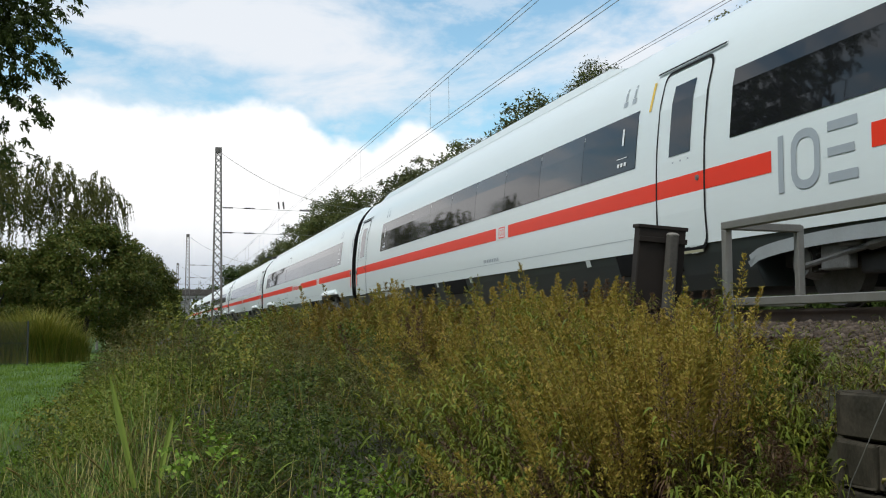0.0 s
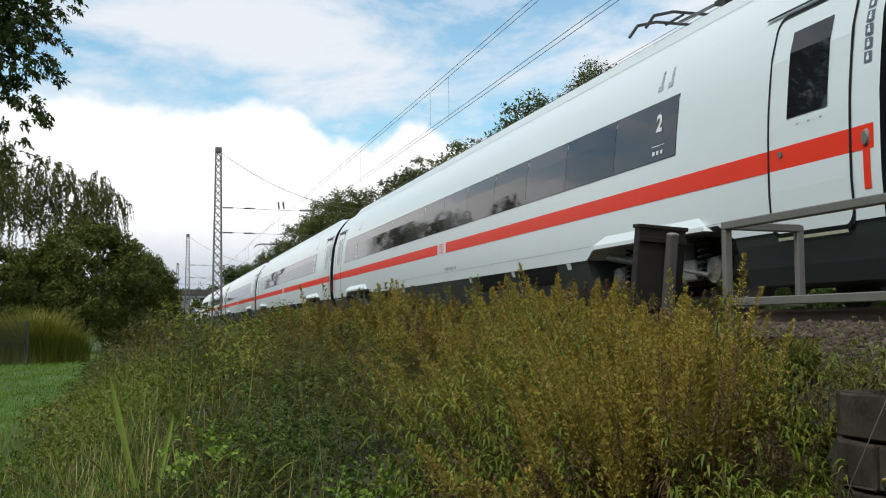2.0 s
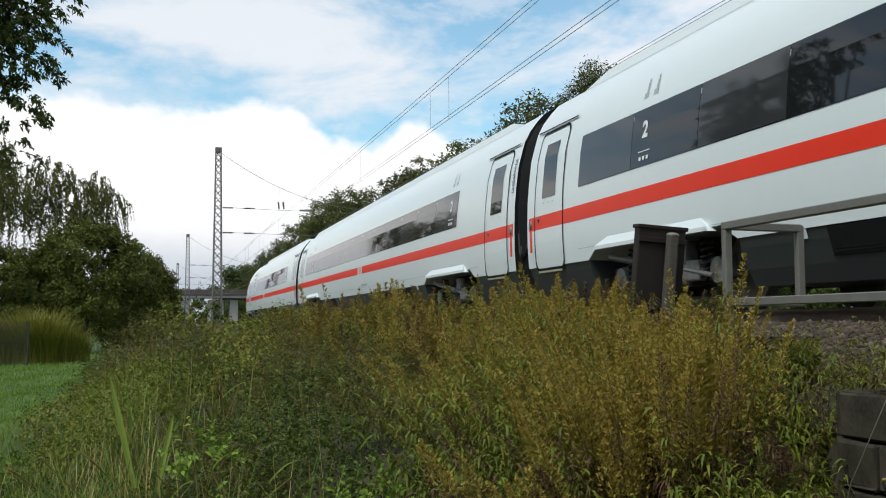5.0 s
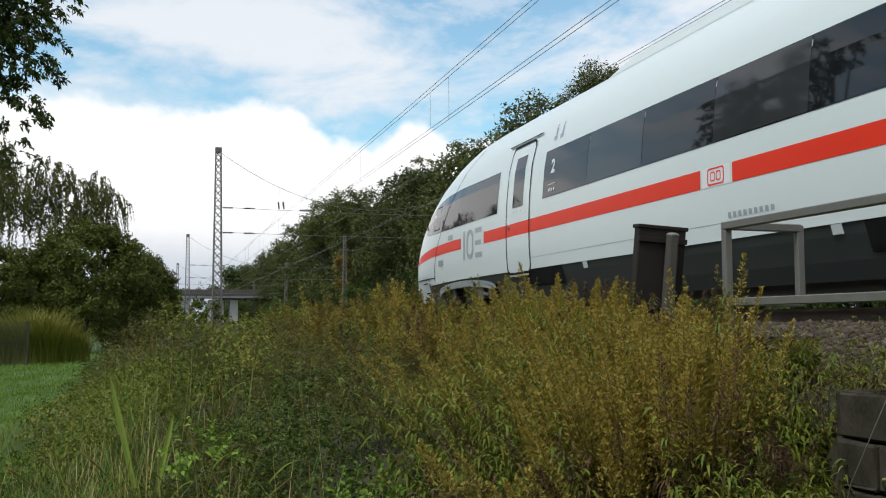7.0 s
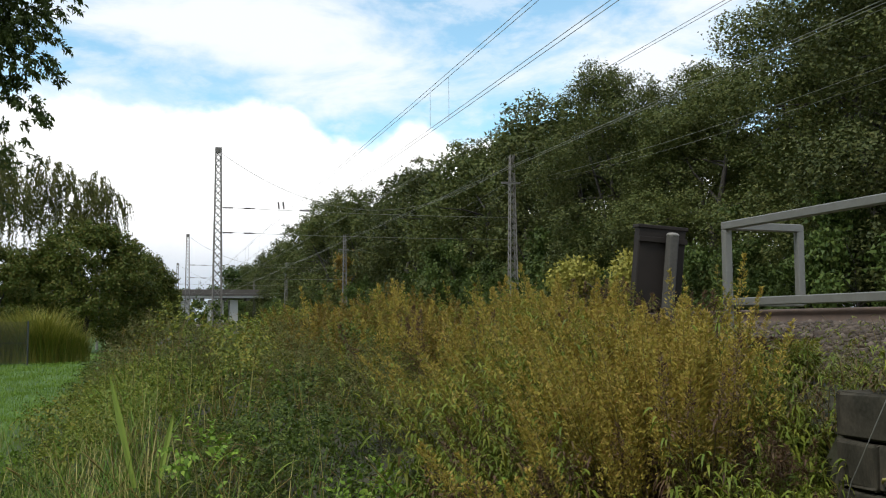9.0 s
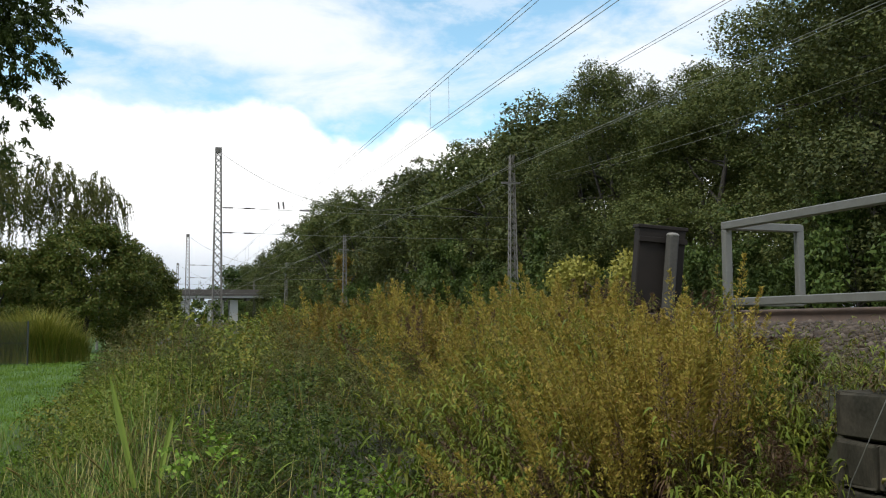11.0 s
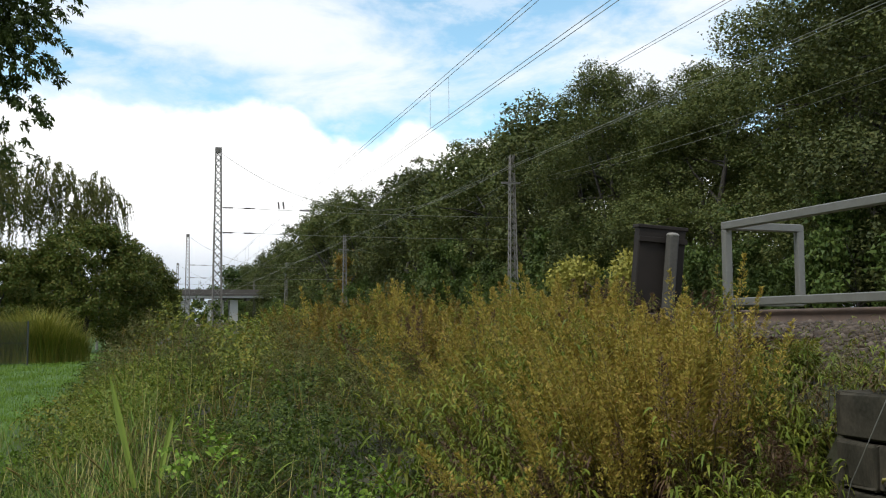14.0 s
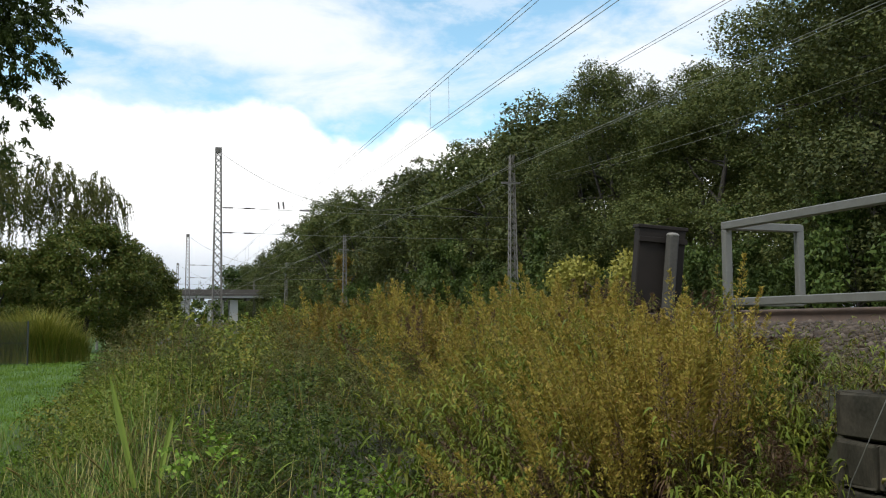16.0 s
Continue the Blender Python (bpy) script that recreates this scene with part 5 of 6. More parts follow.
def railing():
    r = thing("culvert_railing", "weathered galvanised steel railing over a culvert beside the track", "railing")
    zt, zl, xr, y1 = RAIL + 0.53, RAIL + 0.00, 3.80, 6.22
    w = 0.055
    def rail_bar(name, a, b, label):
        bm = bmesh.new()
        bar(bm, a, b, w)
        bmesh.ops.bevel(bm, geom=bm.edges[:], offset=0.006, segments=1, affect="EDGES")
        part(name, bm, M_STEEL, r, label)
    rail_bar("top_rail", (xr, -1.6, zt), (xr, y1 + 0.03, zt), "grey steel top rail")
    rail_bar("lower_rail", (xr, -1.6, zl), (xr, y1 - 0.03, zl), "grey steel lower rail")
    rail_bar("lower_end_rail", (xr + 0.03, y1, zl), (xr + 0.63, y1 + 0.06, zl), "short lower return rail")
    rail_bar("end_rail", (xr + 0.03, y1, zt), (xr + 0.63, y1 + 0.06, zt), "short return rail")
    for p in ((xr, y1), (xr, 2.3), (xr, -1.6)):
        rail_bar("post", (p[0], p[1], 0.2), (p[0], p[1], zt - 0.026), "upright steel post")
    rail_bar("post", (xr + 0.62, y1 + 0.06, zl - 0.02), (xr + 0.62, y1 + 0.06, zt + 0.02), "upright steel post")


railing()


def signal_box():
    b = thing("trackside_box", "dark brown flat cabinet strapped to a leaning concrete post", "cabinet", Matrix.Translation((4.55, 8.75, 1.32)) @ pose(0, 0, 0, 3, 4.5, -6))
    z0, z1 = 0.28, 1.17
    bm = bmesh.new()
    box(bm, -0.235, 0.235, 0.02, 0.16, 0.36, z1, 0.012)
    part("body", bm, M_BOX, b, "brown sheet-metal body")
    bm = bmesh.new()
    box(bm, -0.25, 0.25, 0.005, 0.175, z1 - 0.01, z1 + 0.025, 0.006)
    part("lid", bm, M_BOX, b, "thin overhanging lid")
    bm = bmesh.new()
    box(bm, -0.24, 0.24, -0.012, 0.02, z1 - 0.14, z1 - 0.09, 0.004)
    part("upper_strap", bm, M_BOX, b, "flat steel strap")
    bm = bmesh.new()
    box(bm, -0.24, 0.26, -0.012, 0.02, 0.40, 0.45, 0.004)
    part("lower_strap", bm, M_BOX, b, "flat steel strap")
    bm = bmesh.new()
    box(bm, 0.02, 0.12, -0.11, -0.005, -0.5, z1 - 0.06, 0.02)
    part("post", bm, M_POST, b, "rough grey concrete post")
    bm = bmesh.new()
    bmesh.ops.create_uvsphere(bm, u_segments=12, v_segments=6, radius=0.062, matrix=Matrix.Translation((0.07, -0.058, z1 - 0.06)) @ Matrix.Diagonal((1, 1, 0.4, 1)))
    part("post_cap", bm, M_SLEEPER, b, "pale rounded post cap", True)


signal_box()


def culvert_wall():
    w = thing("retaining_wall", "weathered grey stone block wall of a culvert", "wall", kind="structure")
    rng = random.Random(3)
    bm = bmesh.new()
    box(bm, 3.62, 3.95, -3.0, 4.62, -0.6, 1.2)
    part("mortar_core", bm, M_WALL, w, "recessed mortar core")
    shapes = []
    for k in range(6):
        bm = bmesh.new()
        box(bm, 0, 0.2, 0.008, 0.592, 0.006, 0.244, 0.018)
        for v in bm.verts:
            v.co += Vector((rng.uniform(-0.012, 0.012), rng.uniform(-0.008, 0.008), rng.uniform(-0.006, 0.006)))
        me = bpy.data.meshes.new("stone_block")
        bm.to_mesh(me)
        bm.free()
        me.materials.append(M_WALL)
        shapes.append(me)
    for c in range(7):
        y = 4.66
        while y > -2.6:
            k = 0.5 if c % 2 and y > 4.6 else 1.0
            ob = under("stone_block", rng.choice(shapes), w)
            ob.matrix_basis = Matrix.Translation((3.47 + rng.uniform(-0.012, 0.012), y - 0.6 * k, 1.235 - 0.25 * (c + 1))) @ Matrix.Diagonal((1, k, 1, 1))
            y -= 0.6 * k
    bm = bmesh.new()
    for c in range(7):
        box(bm, 3.5, 3.9, 4.62, 4.70, 1.235 - 0.25 * (c + 1) + 0.006, 1.235 - 0.25 * c - 0.006, 0.012)
    part("end_quoin", bm, M_WALL, w, "squared end stones")


culvert_wall()


def far_bridge():
    b = thing("road_bridge", "pale concrete road bridge with brown parapet over the railway", "bridge", Matrix.Translation((0, 285, 0)))
    bm = bmesh.new()
    box(bm, -40, 40, -5, 5, 8.7, 9.55, 0.05)
    part("deck", bm, M_BRIDGE, b, "pale concrete deck edge")
    bm = bmesh.new()
    box(bm, -40, 40, -5.25, -5.02, 9.3, 10.95, 0.03)
    part("parapet", bm, M_BRIDGEDARK, b, "brown parapet")
    bm = bmesh.new()
    for x in (-6, 0, 6, 12, 18, 24):
        box(bm, x - 0.4, x + 0.4, -4.5, 4.5, 8.0, 8.72)
    part("girder", bm, M_BRIDGEDARK, b, "dark girders under the deck")
    for x0, x1 in ((6.4, 8.4), (13.6, 14.4), (17.0, 17.6), (19.2, 21.4), (-9, -3)):
        bm = bmesh.new()
        box(bm, x0, x1, -3.5, 3.5, -0.5, 8.2, 0.1)
        part("pier", bm, M_BRIDGE, b, "pale concrete pier")
    for k in range(14):
        bm = bmesh.new()
        bar(bm, (-10 + 2.6 * k, -5.1, 10.9), (-10 + 2.6 * k, -5.1, 11.6), 0.12)
        part("rail_post", bm, M_BRIDGEDARK, b)


far_bridge()


def distant_trees():
    t = make_tree("distant_tree", "pale green tree far off beyond the bridge", 111, 16, lobes_for(111, 20, 8, 12, 0.1), 260, 14, 0.8, 0.8, L_SHRUB, M_BARK, 9, 0.3, 5, group="trees beyond the bridge")
    t.matrix_basis = Matrix.Translation((26, 345, 0)) @ Matrix.Diagonal((1.1, 1.1, 1.0, 1))
    rng = random.Random(8)
    for k in range(8):
        copy_thing(t, Matrix.Translation((-4 + k * 5, 312 + rng.uniform(-4, 6), 0)) @ pose(0, 0, 0, 0, 0, rng.uniform(0, 360)) @ Matrix.Diagonal((0.45, 0.45, 0.42, 1)))
    for k in range(16):
        s = rng.uniform(0.7, 1.1)
        copy_thing(t, Matrix.Translation((-30 + k * 8.5 + rng.uniform(-2, 2), 420 + rng.uniform(-20, 60), 0)) @ pose(0, 0, 0, 0, 0, rng.uniform(0, 360)) @ Matrix.Diagonal((s, s, s * (0.7 if k < 6 else 1.0), 1)))


distant_trees()


# ---------------- bank vegetation ----------------
def value_noise(x, y, f, seed):
    return np.array([noise.noise(Vector((a * f + seed, b * f - seed, seed * 0.37))) for a, b in zip(np.ravel(x), np.ravel(y))]).reshape(np.shape(x))


def gold_edge(y):
    return 1.30 + 0.105 * np.minimum(y, 11.0)


def bank_slope(d):
    """The height that the thicket reaches with its distance from the lane's end."""
    return np.interp(d, [2.5, 4.5, 6, 8, 10, 13, 17, 40], [0.22, 0.44, 0.60, 0.88, 1.13, 1.44, 1.57, 1.66])


def bramble_top(x, y):
    d = np.hypot(x, y)
    t = bank_slope(d) - 0.05
    t = t + (0.30 * value_noise(x, y, 0.55, 4.0) + 0.10 * value_noise(x, y, 1.5, 9.0)) * np.clip(d / 11, 0.35, 1)
    t = t * step(x, -1.5 - 0.015 * d, 0.35)
    hole = 1.3 * np.exp(-(((x - 1.80) / 0.42) ** 2 + ((y - 7.6) / 0.55) ** 2))
    return t * (1 - np.minimum(1, hole))


def hollow(x, y, z):
    """The dark hollow under the overhanging brambles."""
    return (((x - 0.217 * y) / 0.42) ** 2 < 1) & (y > 7.4) & (y < 9.8) & (z < 0.94 + 0.06 * (y - 8.5))


def sample(rng, n, x0, x1, d0, d1, p=1.0):
    """Places on the bank, denser near the viewpoint; spread over directions between two bearings."""
    a = radians(-9) + (radians(44)) * rng.random(n)
    u = rng.random(n)
    d = (d0 ** (1 - p) + u * (d1 ** (1 - p) - d0 ** (1 - p))) ** (1 / (1 - p)) if p != 1 else d0 * (d1 / d0) ** u
    x, y = d * np.sin(a), d * np.cos(a)
    k = (x > x0) & (x < x1)
    return x[k], y[k], d[k]


def plant_domes():
    """The rounded single plants of the thicket: centre, radius, height and kind of leaf."""
    r = random.Random(19)
    out = []
    for _ in range(900):
        d, b = 3.3 * (30 / 3.3) ** r.random(), r.uniform(-10.5, 25)
        a = radians(b)
        R = r.choice((r.uniform(0.22, 0.40), r.uniform(0.45, 0.85))) * (d / 7.5) ** 0.5
        x, y = d * math.sin(a), d * math.cos(a)
        lift, roll = r.uniform(-0.36, 0.28) * min(1.1, d / 8), r.random()
        edge = float(step(x, -1.55 - 0.015 * d, 0.35))
        if x > float(gold_edge(y)) + 0.1 or edge < 0.12 or (abs(x - 0.222 * y) < 0.42 + R * 0.6 and 6.6 < y < 9.6):
            continue
        if any(math.hypot(x - q[0], (y - q[1]) * 0.8) < 0.72 * (R + q[3]) for q in out):
            continue
        top = float(bank_slope(d)) * edge + lift + 0.06
        if d < 6.6:
            kind = 1 if roll < 0.72 else 3
        elif b > 5 and d > 8.4:
            kind = 2 if roll < 0.45 else (0 if roll < 0.62 else (3 if roll < 0.85 else 4))
        elif b < 6 and d > 9:
            kind = 0 if roll < 0.42 else (4 if roll < 0.64 else (3 if roll < 0.84 else 2))
        else:
            kind = 3 if roll < 0.5 else (0 if roll < 0.75 else 1)
        out.append((x, y, max(0.02, top - 0.85 * R), R, 0.85 * R, kind, d))
    # the leafy hummocks round the dark hollow
    out += [(-1.20, 9.7, 0.02, 0.34, 0.26, 3, 9.8), (-0.95, 10.7, 0.02, 0.36, 0.30, 3, 10.7), (-1.40, 11.3, 0.02, 0.34, 0.24, 1, 11.4), (-0.85, 9.3, 0.02, 0.32, 0.26, 3, 9.4), (-1.15, 12.6, 0.02, 0.40, 0.32, 3, 12.7), (1.05, 7.3, 0.42, 0.42, 0.36, 3, 7.4), (1.30, 8.0, 0.62, 0.40, 0.34, 3, 8.1), (0.72, 7.9, 0.52, 0.44, 0.38, 3, 8.0), (1.45, 6.5, 0.24, 0.36, 0.30, 1, 6.7), (1.40, 6.5, 0.34, 0.42, 0.36, 1, 6.6), (1.56, 7.05, 0.36, 0.38, 0.32, 3, 7.2), (1.72, 6.2, 0.16, 0.38, 0.36, 1, 6.4), (1.95, 6.7, 0.2, 0.38, 0.34, 3, 7.0), (2.05, 6.1, 0.12, 0.36, 0.32, 1, 6.4), (2.25, 7.3, 0.35, 0.34, 0.34, 3, 7.6), (2.15, 8.9, 0.72, 0.46, 0.40, 2, 9.1), (1.85, 9.4, 0.80, 0.48, 0.40, 2, 9.5), (2.05, 9.9, 0.98, 0.50, 0.42, 2, 10.1), (1.45, 10.2, 1.0, 0.5, 0.4, 2, 10.3)]
    return out


def thicket():
    rng = np.random.default_rng(31)
    th = thing("bramble_thicket", "tangled green thicket of brambles and nettles on the bank", "thicket", kind="stuff")
    # sparse inner foliage below the rounded plants, in darker green as painted shade
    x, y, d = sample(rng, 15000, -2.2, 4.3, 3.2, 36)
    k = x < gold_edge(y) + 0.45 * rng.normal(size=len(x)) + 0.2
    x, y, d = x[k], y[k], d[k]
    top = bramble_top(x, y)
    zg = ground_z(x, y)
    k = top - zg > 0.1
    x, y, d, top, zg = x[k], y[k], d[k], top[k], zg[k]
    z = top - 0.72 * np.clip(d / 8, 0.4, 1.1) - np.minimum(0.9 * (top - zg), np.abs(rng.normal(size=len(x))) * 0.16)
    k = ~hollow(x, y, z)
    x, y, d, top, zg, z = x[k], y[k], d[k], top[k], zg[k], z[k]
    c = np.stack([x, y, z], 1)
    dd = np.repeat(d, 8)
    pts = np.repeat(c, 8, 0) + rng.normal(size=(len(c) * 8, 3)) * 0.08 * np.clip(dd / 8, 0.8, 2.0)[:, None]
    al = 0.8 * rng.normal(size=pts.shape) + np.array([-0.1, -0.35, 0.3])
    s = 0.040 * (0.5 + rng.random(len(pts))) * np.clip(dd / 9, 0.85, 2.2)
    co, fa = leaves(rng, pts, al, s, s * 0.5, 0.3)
    under("inner_leaves", mesh_np("inner_leaves", co, fa, L_DEEP), th, "inner leaves in a darker green that stands in for shade")
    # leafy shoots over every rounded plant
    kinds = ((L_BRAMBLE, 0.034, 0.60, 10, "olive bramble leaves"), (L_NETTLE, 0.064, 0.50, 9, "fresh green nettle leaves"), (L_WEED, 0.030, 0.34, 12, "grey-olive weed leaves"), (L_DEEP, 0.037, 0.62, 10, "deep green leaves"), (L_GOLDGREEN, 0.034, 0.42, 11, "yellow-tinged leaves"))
    made = [[] for _ in kinds]
    for cx, cy, cz, R, H, kind, d in plant_domes():
        mat, size, ratio, per, _ = kinds[kind]
        s0 = size * min(2.3, max(0.85, d / 9))
        n = max(14, int(1.15 * R * R / (s0 * s0 * ratio * 1.7)))
        v = rng.normal(size=(n, 3))
        v /= np.linalg.norm(v, axis=1, keepdims=True)
        v[:, 2] = np.abs(v[:, 2]) * 1.15 - 0.18
        v = v[(v[:, 1] < 0.35) | (rng.random(n) < 0.4)]
        n = len(v)
        grow = v * np.array([1, 1, 0.8]) + np.array([0, 0, 0.45]) + 0.35 * rng.normal(size=(n, 3))
        grow /= np.linalg.norm(grow, axis=1, keepdims=True)
        root = np.array([cx, cy, cz]) + v * np.array([R, R, H]) * (0.72 + 0.16 * rng.random((n, 1)))
        ln = (0.14 + 0.16 * rng.random(n) ** 2) * min(2.0, max(0.9, d / 9))
        j = np.repeat(np.arange(n), per)
        u = np.tile((np.arange(per) + 0.5) / per, n)
        p = root[j] + grow[j] * (ln[j] * u)[:, None] - np.array([0, 0, 1.0]) * (ln[j] * 0.35 * u * u)[:, None]
        side = np.cross(grow[j], rng.normal(size=(n, 3))[j])
        side /= np.linalg.norm(side, axis=1, keepdims=True) + 1e-9
        side *= np.where(np.tile(np.arange(per) % 2, n) == 0, 1.0, -1.0)[:, None]
        made[kind].append((p, side * 0.8 + grow[j] * 0.65 + 0.25 * rng.normal(size=p.shape), s0 * (1.25 - 0.6 * u) * (0.8 + 0.4 * rng.random(len(u))), v[j] + np.array([0, 0, 0.3])))
    for (mat, size, ratio, per, lab), rows in zip(kinds, made):
        p, al, s, face = (np.concatenate([row[q] for row in rows]) for q in range(4))
        co, fa = leaves(rng, p, al, s, s * ratio, 0.28, 0.15, face)
        under("leaves", mesh_np("leaves", co, fa, mat), th, lab)
    # canes
    r2 = random.Random(4)
    ts = []
    for _ in range(260):
        i = r2.randrange(len(x))
        p = Vector((x[i], y[i], zg[i]))
        q = Vector((x[i] + r2.uniform(-0.5, 0.5), y[i] + r2.uniform(-0.5, 0.5), top[i] + r2.uniform(-0.1, 0.2)))
        e = q + Vector((r2.uniform(-0.3, 0.3), r2.uniform(-0.3, 0.1), r2.uniform(-0.25, 0.05)))
        ts.append(tube([p, p.lerp(q, 0.5) + Vector((0, 0, 0.1)), q, e], [0.006, 0.005, 0.004, 0.002], 4))
    under("canes", tubes_mesh("canes", ts, L_STEM), th, "thin brown canes")


def gold_top(x, y):
    a, d = np.degrees(np.arctan2(x, y)), np.hypot(x, y)
    t = np.interp(d, [6.5, 8.5, 14], [1.50, 1.64, 1.72]) + 0.26 * value_noise(x, y, 0.9, 2.0)
    heart = np.exp(-((a - 27.6) / 2.4) ** 2)
    t = t + 0.16 * heart + 0.10 * np.exp(-(((x - 2.6) / 0.5) ** 2 + ((y - 10) / 1.2) ** 2))
    t = t - 0.34 * step(a, 29.6, 32.0)
    t = t - np.interp(d, [4.6, 5.4, 6.2, 7.2, 8.4], [0.92, 0.66, 0.44, 0.20, 0.0]) * (1 - 0.80 * np.exp(-((a - 29.5) / 3.4) ** 2))
    return t - 0.20 * (1 - step(x - gold_edge(y), -0.3, 0.6))


class Stalks:
    """Many upright leafy weeds, worked out together."""

    def __init__(self, rng, x, y, d, top, parent, h0=0.3, h1=1.75, sway=0.11):
        self.rng, self.d, self.parent, n = rng, d, parent, len(x)
        zg = ground_z(x, y)
        self.h = np.clip(top - zg, h0, h1)
        self.lean = rng.normal(size=(n, 2)) * sway + np.array([-0.06, -0.04])
        self.bend = rng.normal(size=(n, 2)) * sway * 0.8
        self.base = np.stack([x, y, zg], 1)

    def at(self, i, u):
        off = self.lean[i] * (self.h[i] * u)[:, None] + self.bend[i] * (u * u)[:, None]
        return self.base[i] + np.concatenate([off, (self.h[i] * u)[:, None]], 1)

    def stems(self, mat, label, r=0.0042):
        n, seg, vs = len(self.h), 4, []
        for j in range(seg + 1):
            c = self.at(np.arange(n), np.full(n, j / seg))
            for a in (0, 2.09, 4.19):
                vs.append(c + np.array([math.cos(a), math.sin(a), 0]) * r * (1.1 - 0.8 * j / seg))
        V = np.stack(vs, 1).reshape(-1, 3)
        fa = np.array([[j * 3 + k, j * 3 + (k + 1) % 3, (j + 1) * 3 + (k + 1) % 3, (j + 1) * 3 + k] for j in range(seg) for k in range(3)])
        F = (fa[None] + (np.arange(n) * 3 * (seg + 1))[:, None, None]).reshape(-1, 4)
        under("stems", mesh_np("stems", V, F, mat), self.parent, label)

    def blades(self, who, per, u0, u1, ln, wd, mat, name, label, droop, up=0.35):
        rng = self.rng
        i = np.repeat(who, per)
        u = u0 + (u1 - u0) * rng.random(len(i))
        p = self.at(i, u)
        a = rng.random(len(i)) * 6.283
        al = np.stack([np.cos(a), np.sin(a), up + 0.25 * rng.normal(size=len(i))], 1)
        s = ln * (0.6 + 0.7 * rng.random(len(i))) * (1.15 - 0.45 * u) * np.clip(self.d[i] / 9, 1.0, 1.8)
        w = wd * s / ln * (0.8 + 0.5 * rng.random(len(i)))
        close = self.d[i] < 7.0
        co, f = arched(rng, p[close], al[close] * np.array([1, 1, 0]), s[close] * 1.1, w[close] * 1.1, 0.25 + up, 0.55 + droop)
        if close.any():
            under(name, mesh_np(name, co, f, mat), self.parent, label)
        co, f = leaves(rng, p[~close], al[~close], s[~close], w[~close], droop)
        if (~close).any():
            under(name, mesh_np(name, co, f, mat), self.parent, label)

    def plumes(self, who, per, mat, label, u0=0.84, rad0=0.07, size=0.032):
        rng = self.rng
        i = np.repeat(who, per)
        i = i[rng.random(len(i)) < np.clip(8.5 / self.d[i], 0.35, 1)]
        u = u0 + (1.01 - u0) * rng.random(len(i))
        p = self.at(i, u)
        w = (1.02 - u) / (1.02 - u0)
        a = rng.random(len(i)) * 6.283
        rad = rad0 * w * rng.random(len(i))
        p = p + np.stack([np.cos(a) * rad, np.sin(a) * rad, -rad * 0.3], 1)
        al = np.stack([np.cos(a), np.sin(a), 0.9 + 0.4 * rng.normal(size=len(i))], 1)
        s = size * (0.6 + 0.8 * rng.random(len(i))) * np.clip(self.d[i] / 8, 1.0, 1.9)
        co, f = needles(rng, p, al, s, s * 0.5)
        under("plumes", mesh_np("plumes", co, f, mat), self.parent, label)


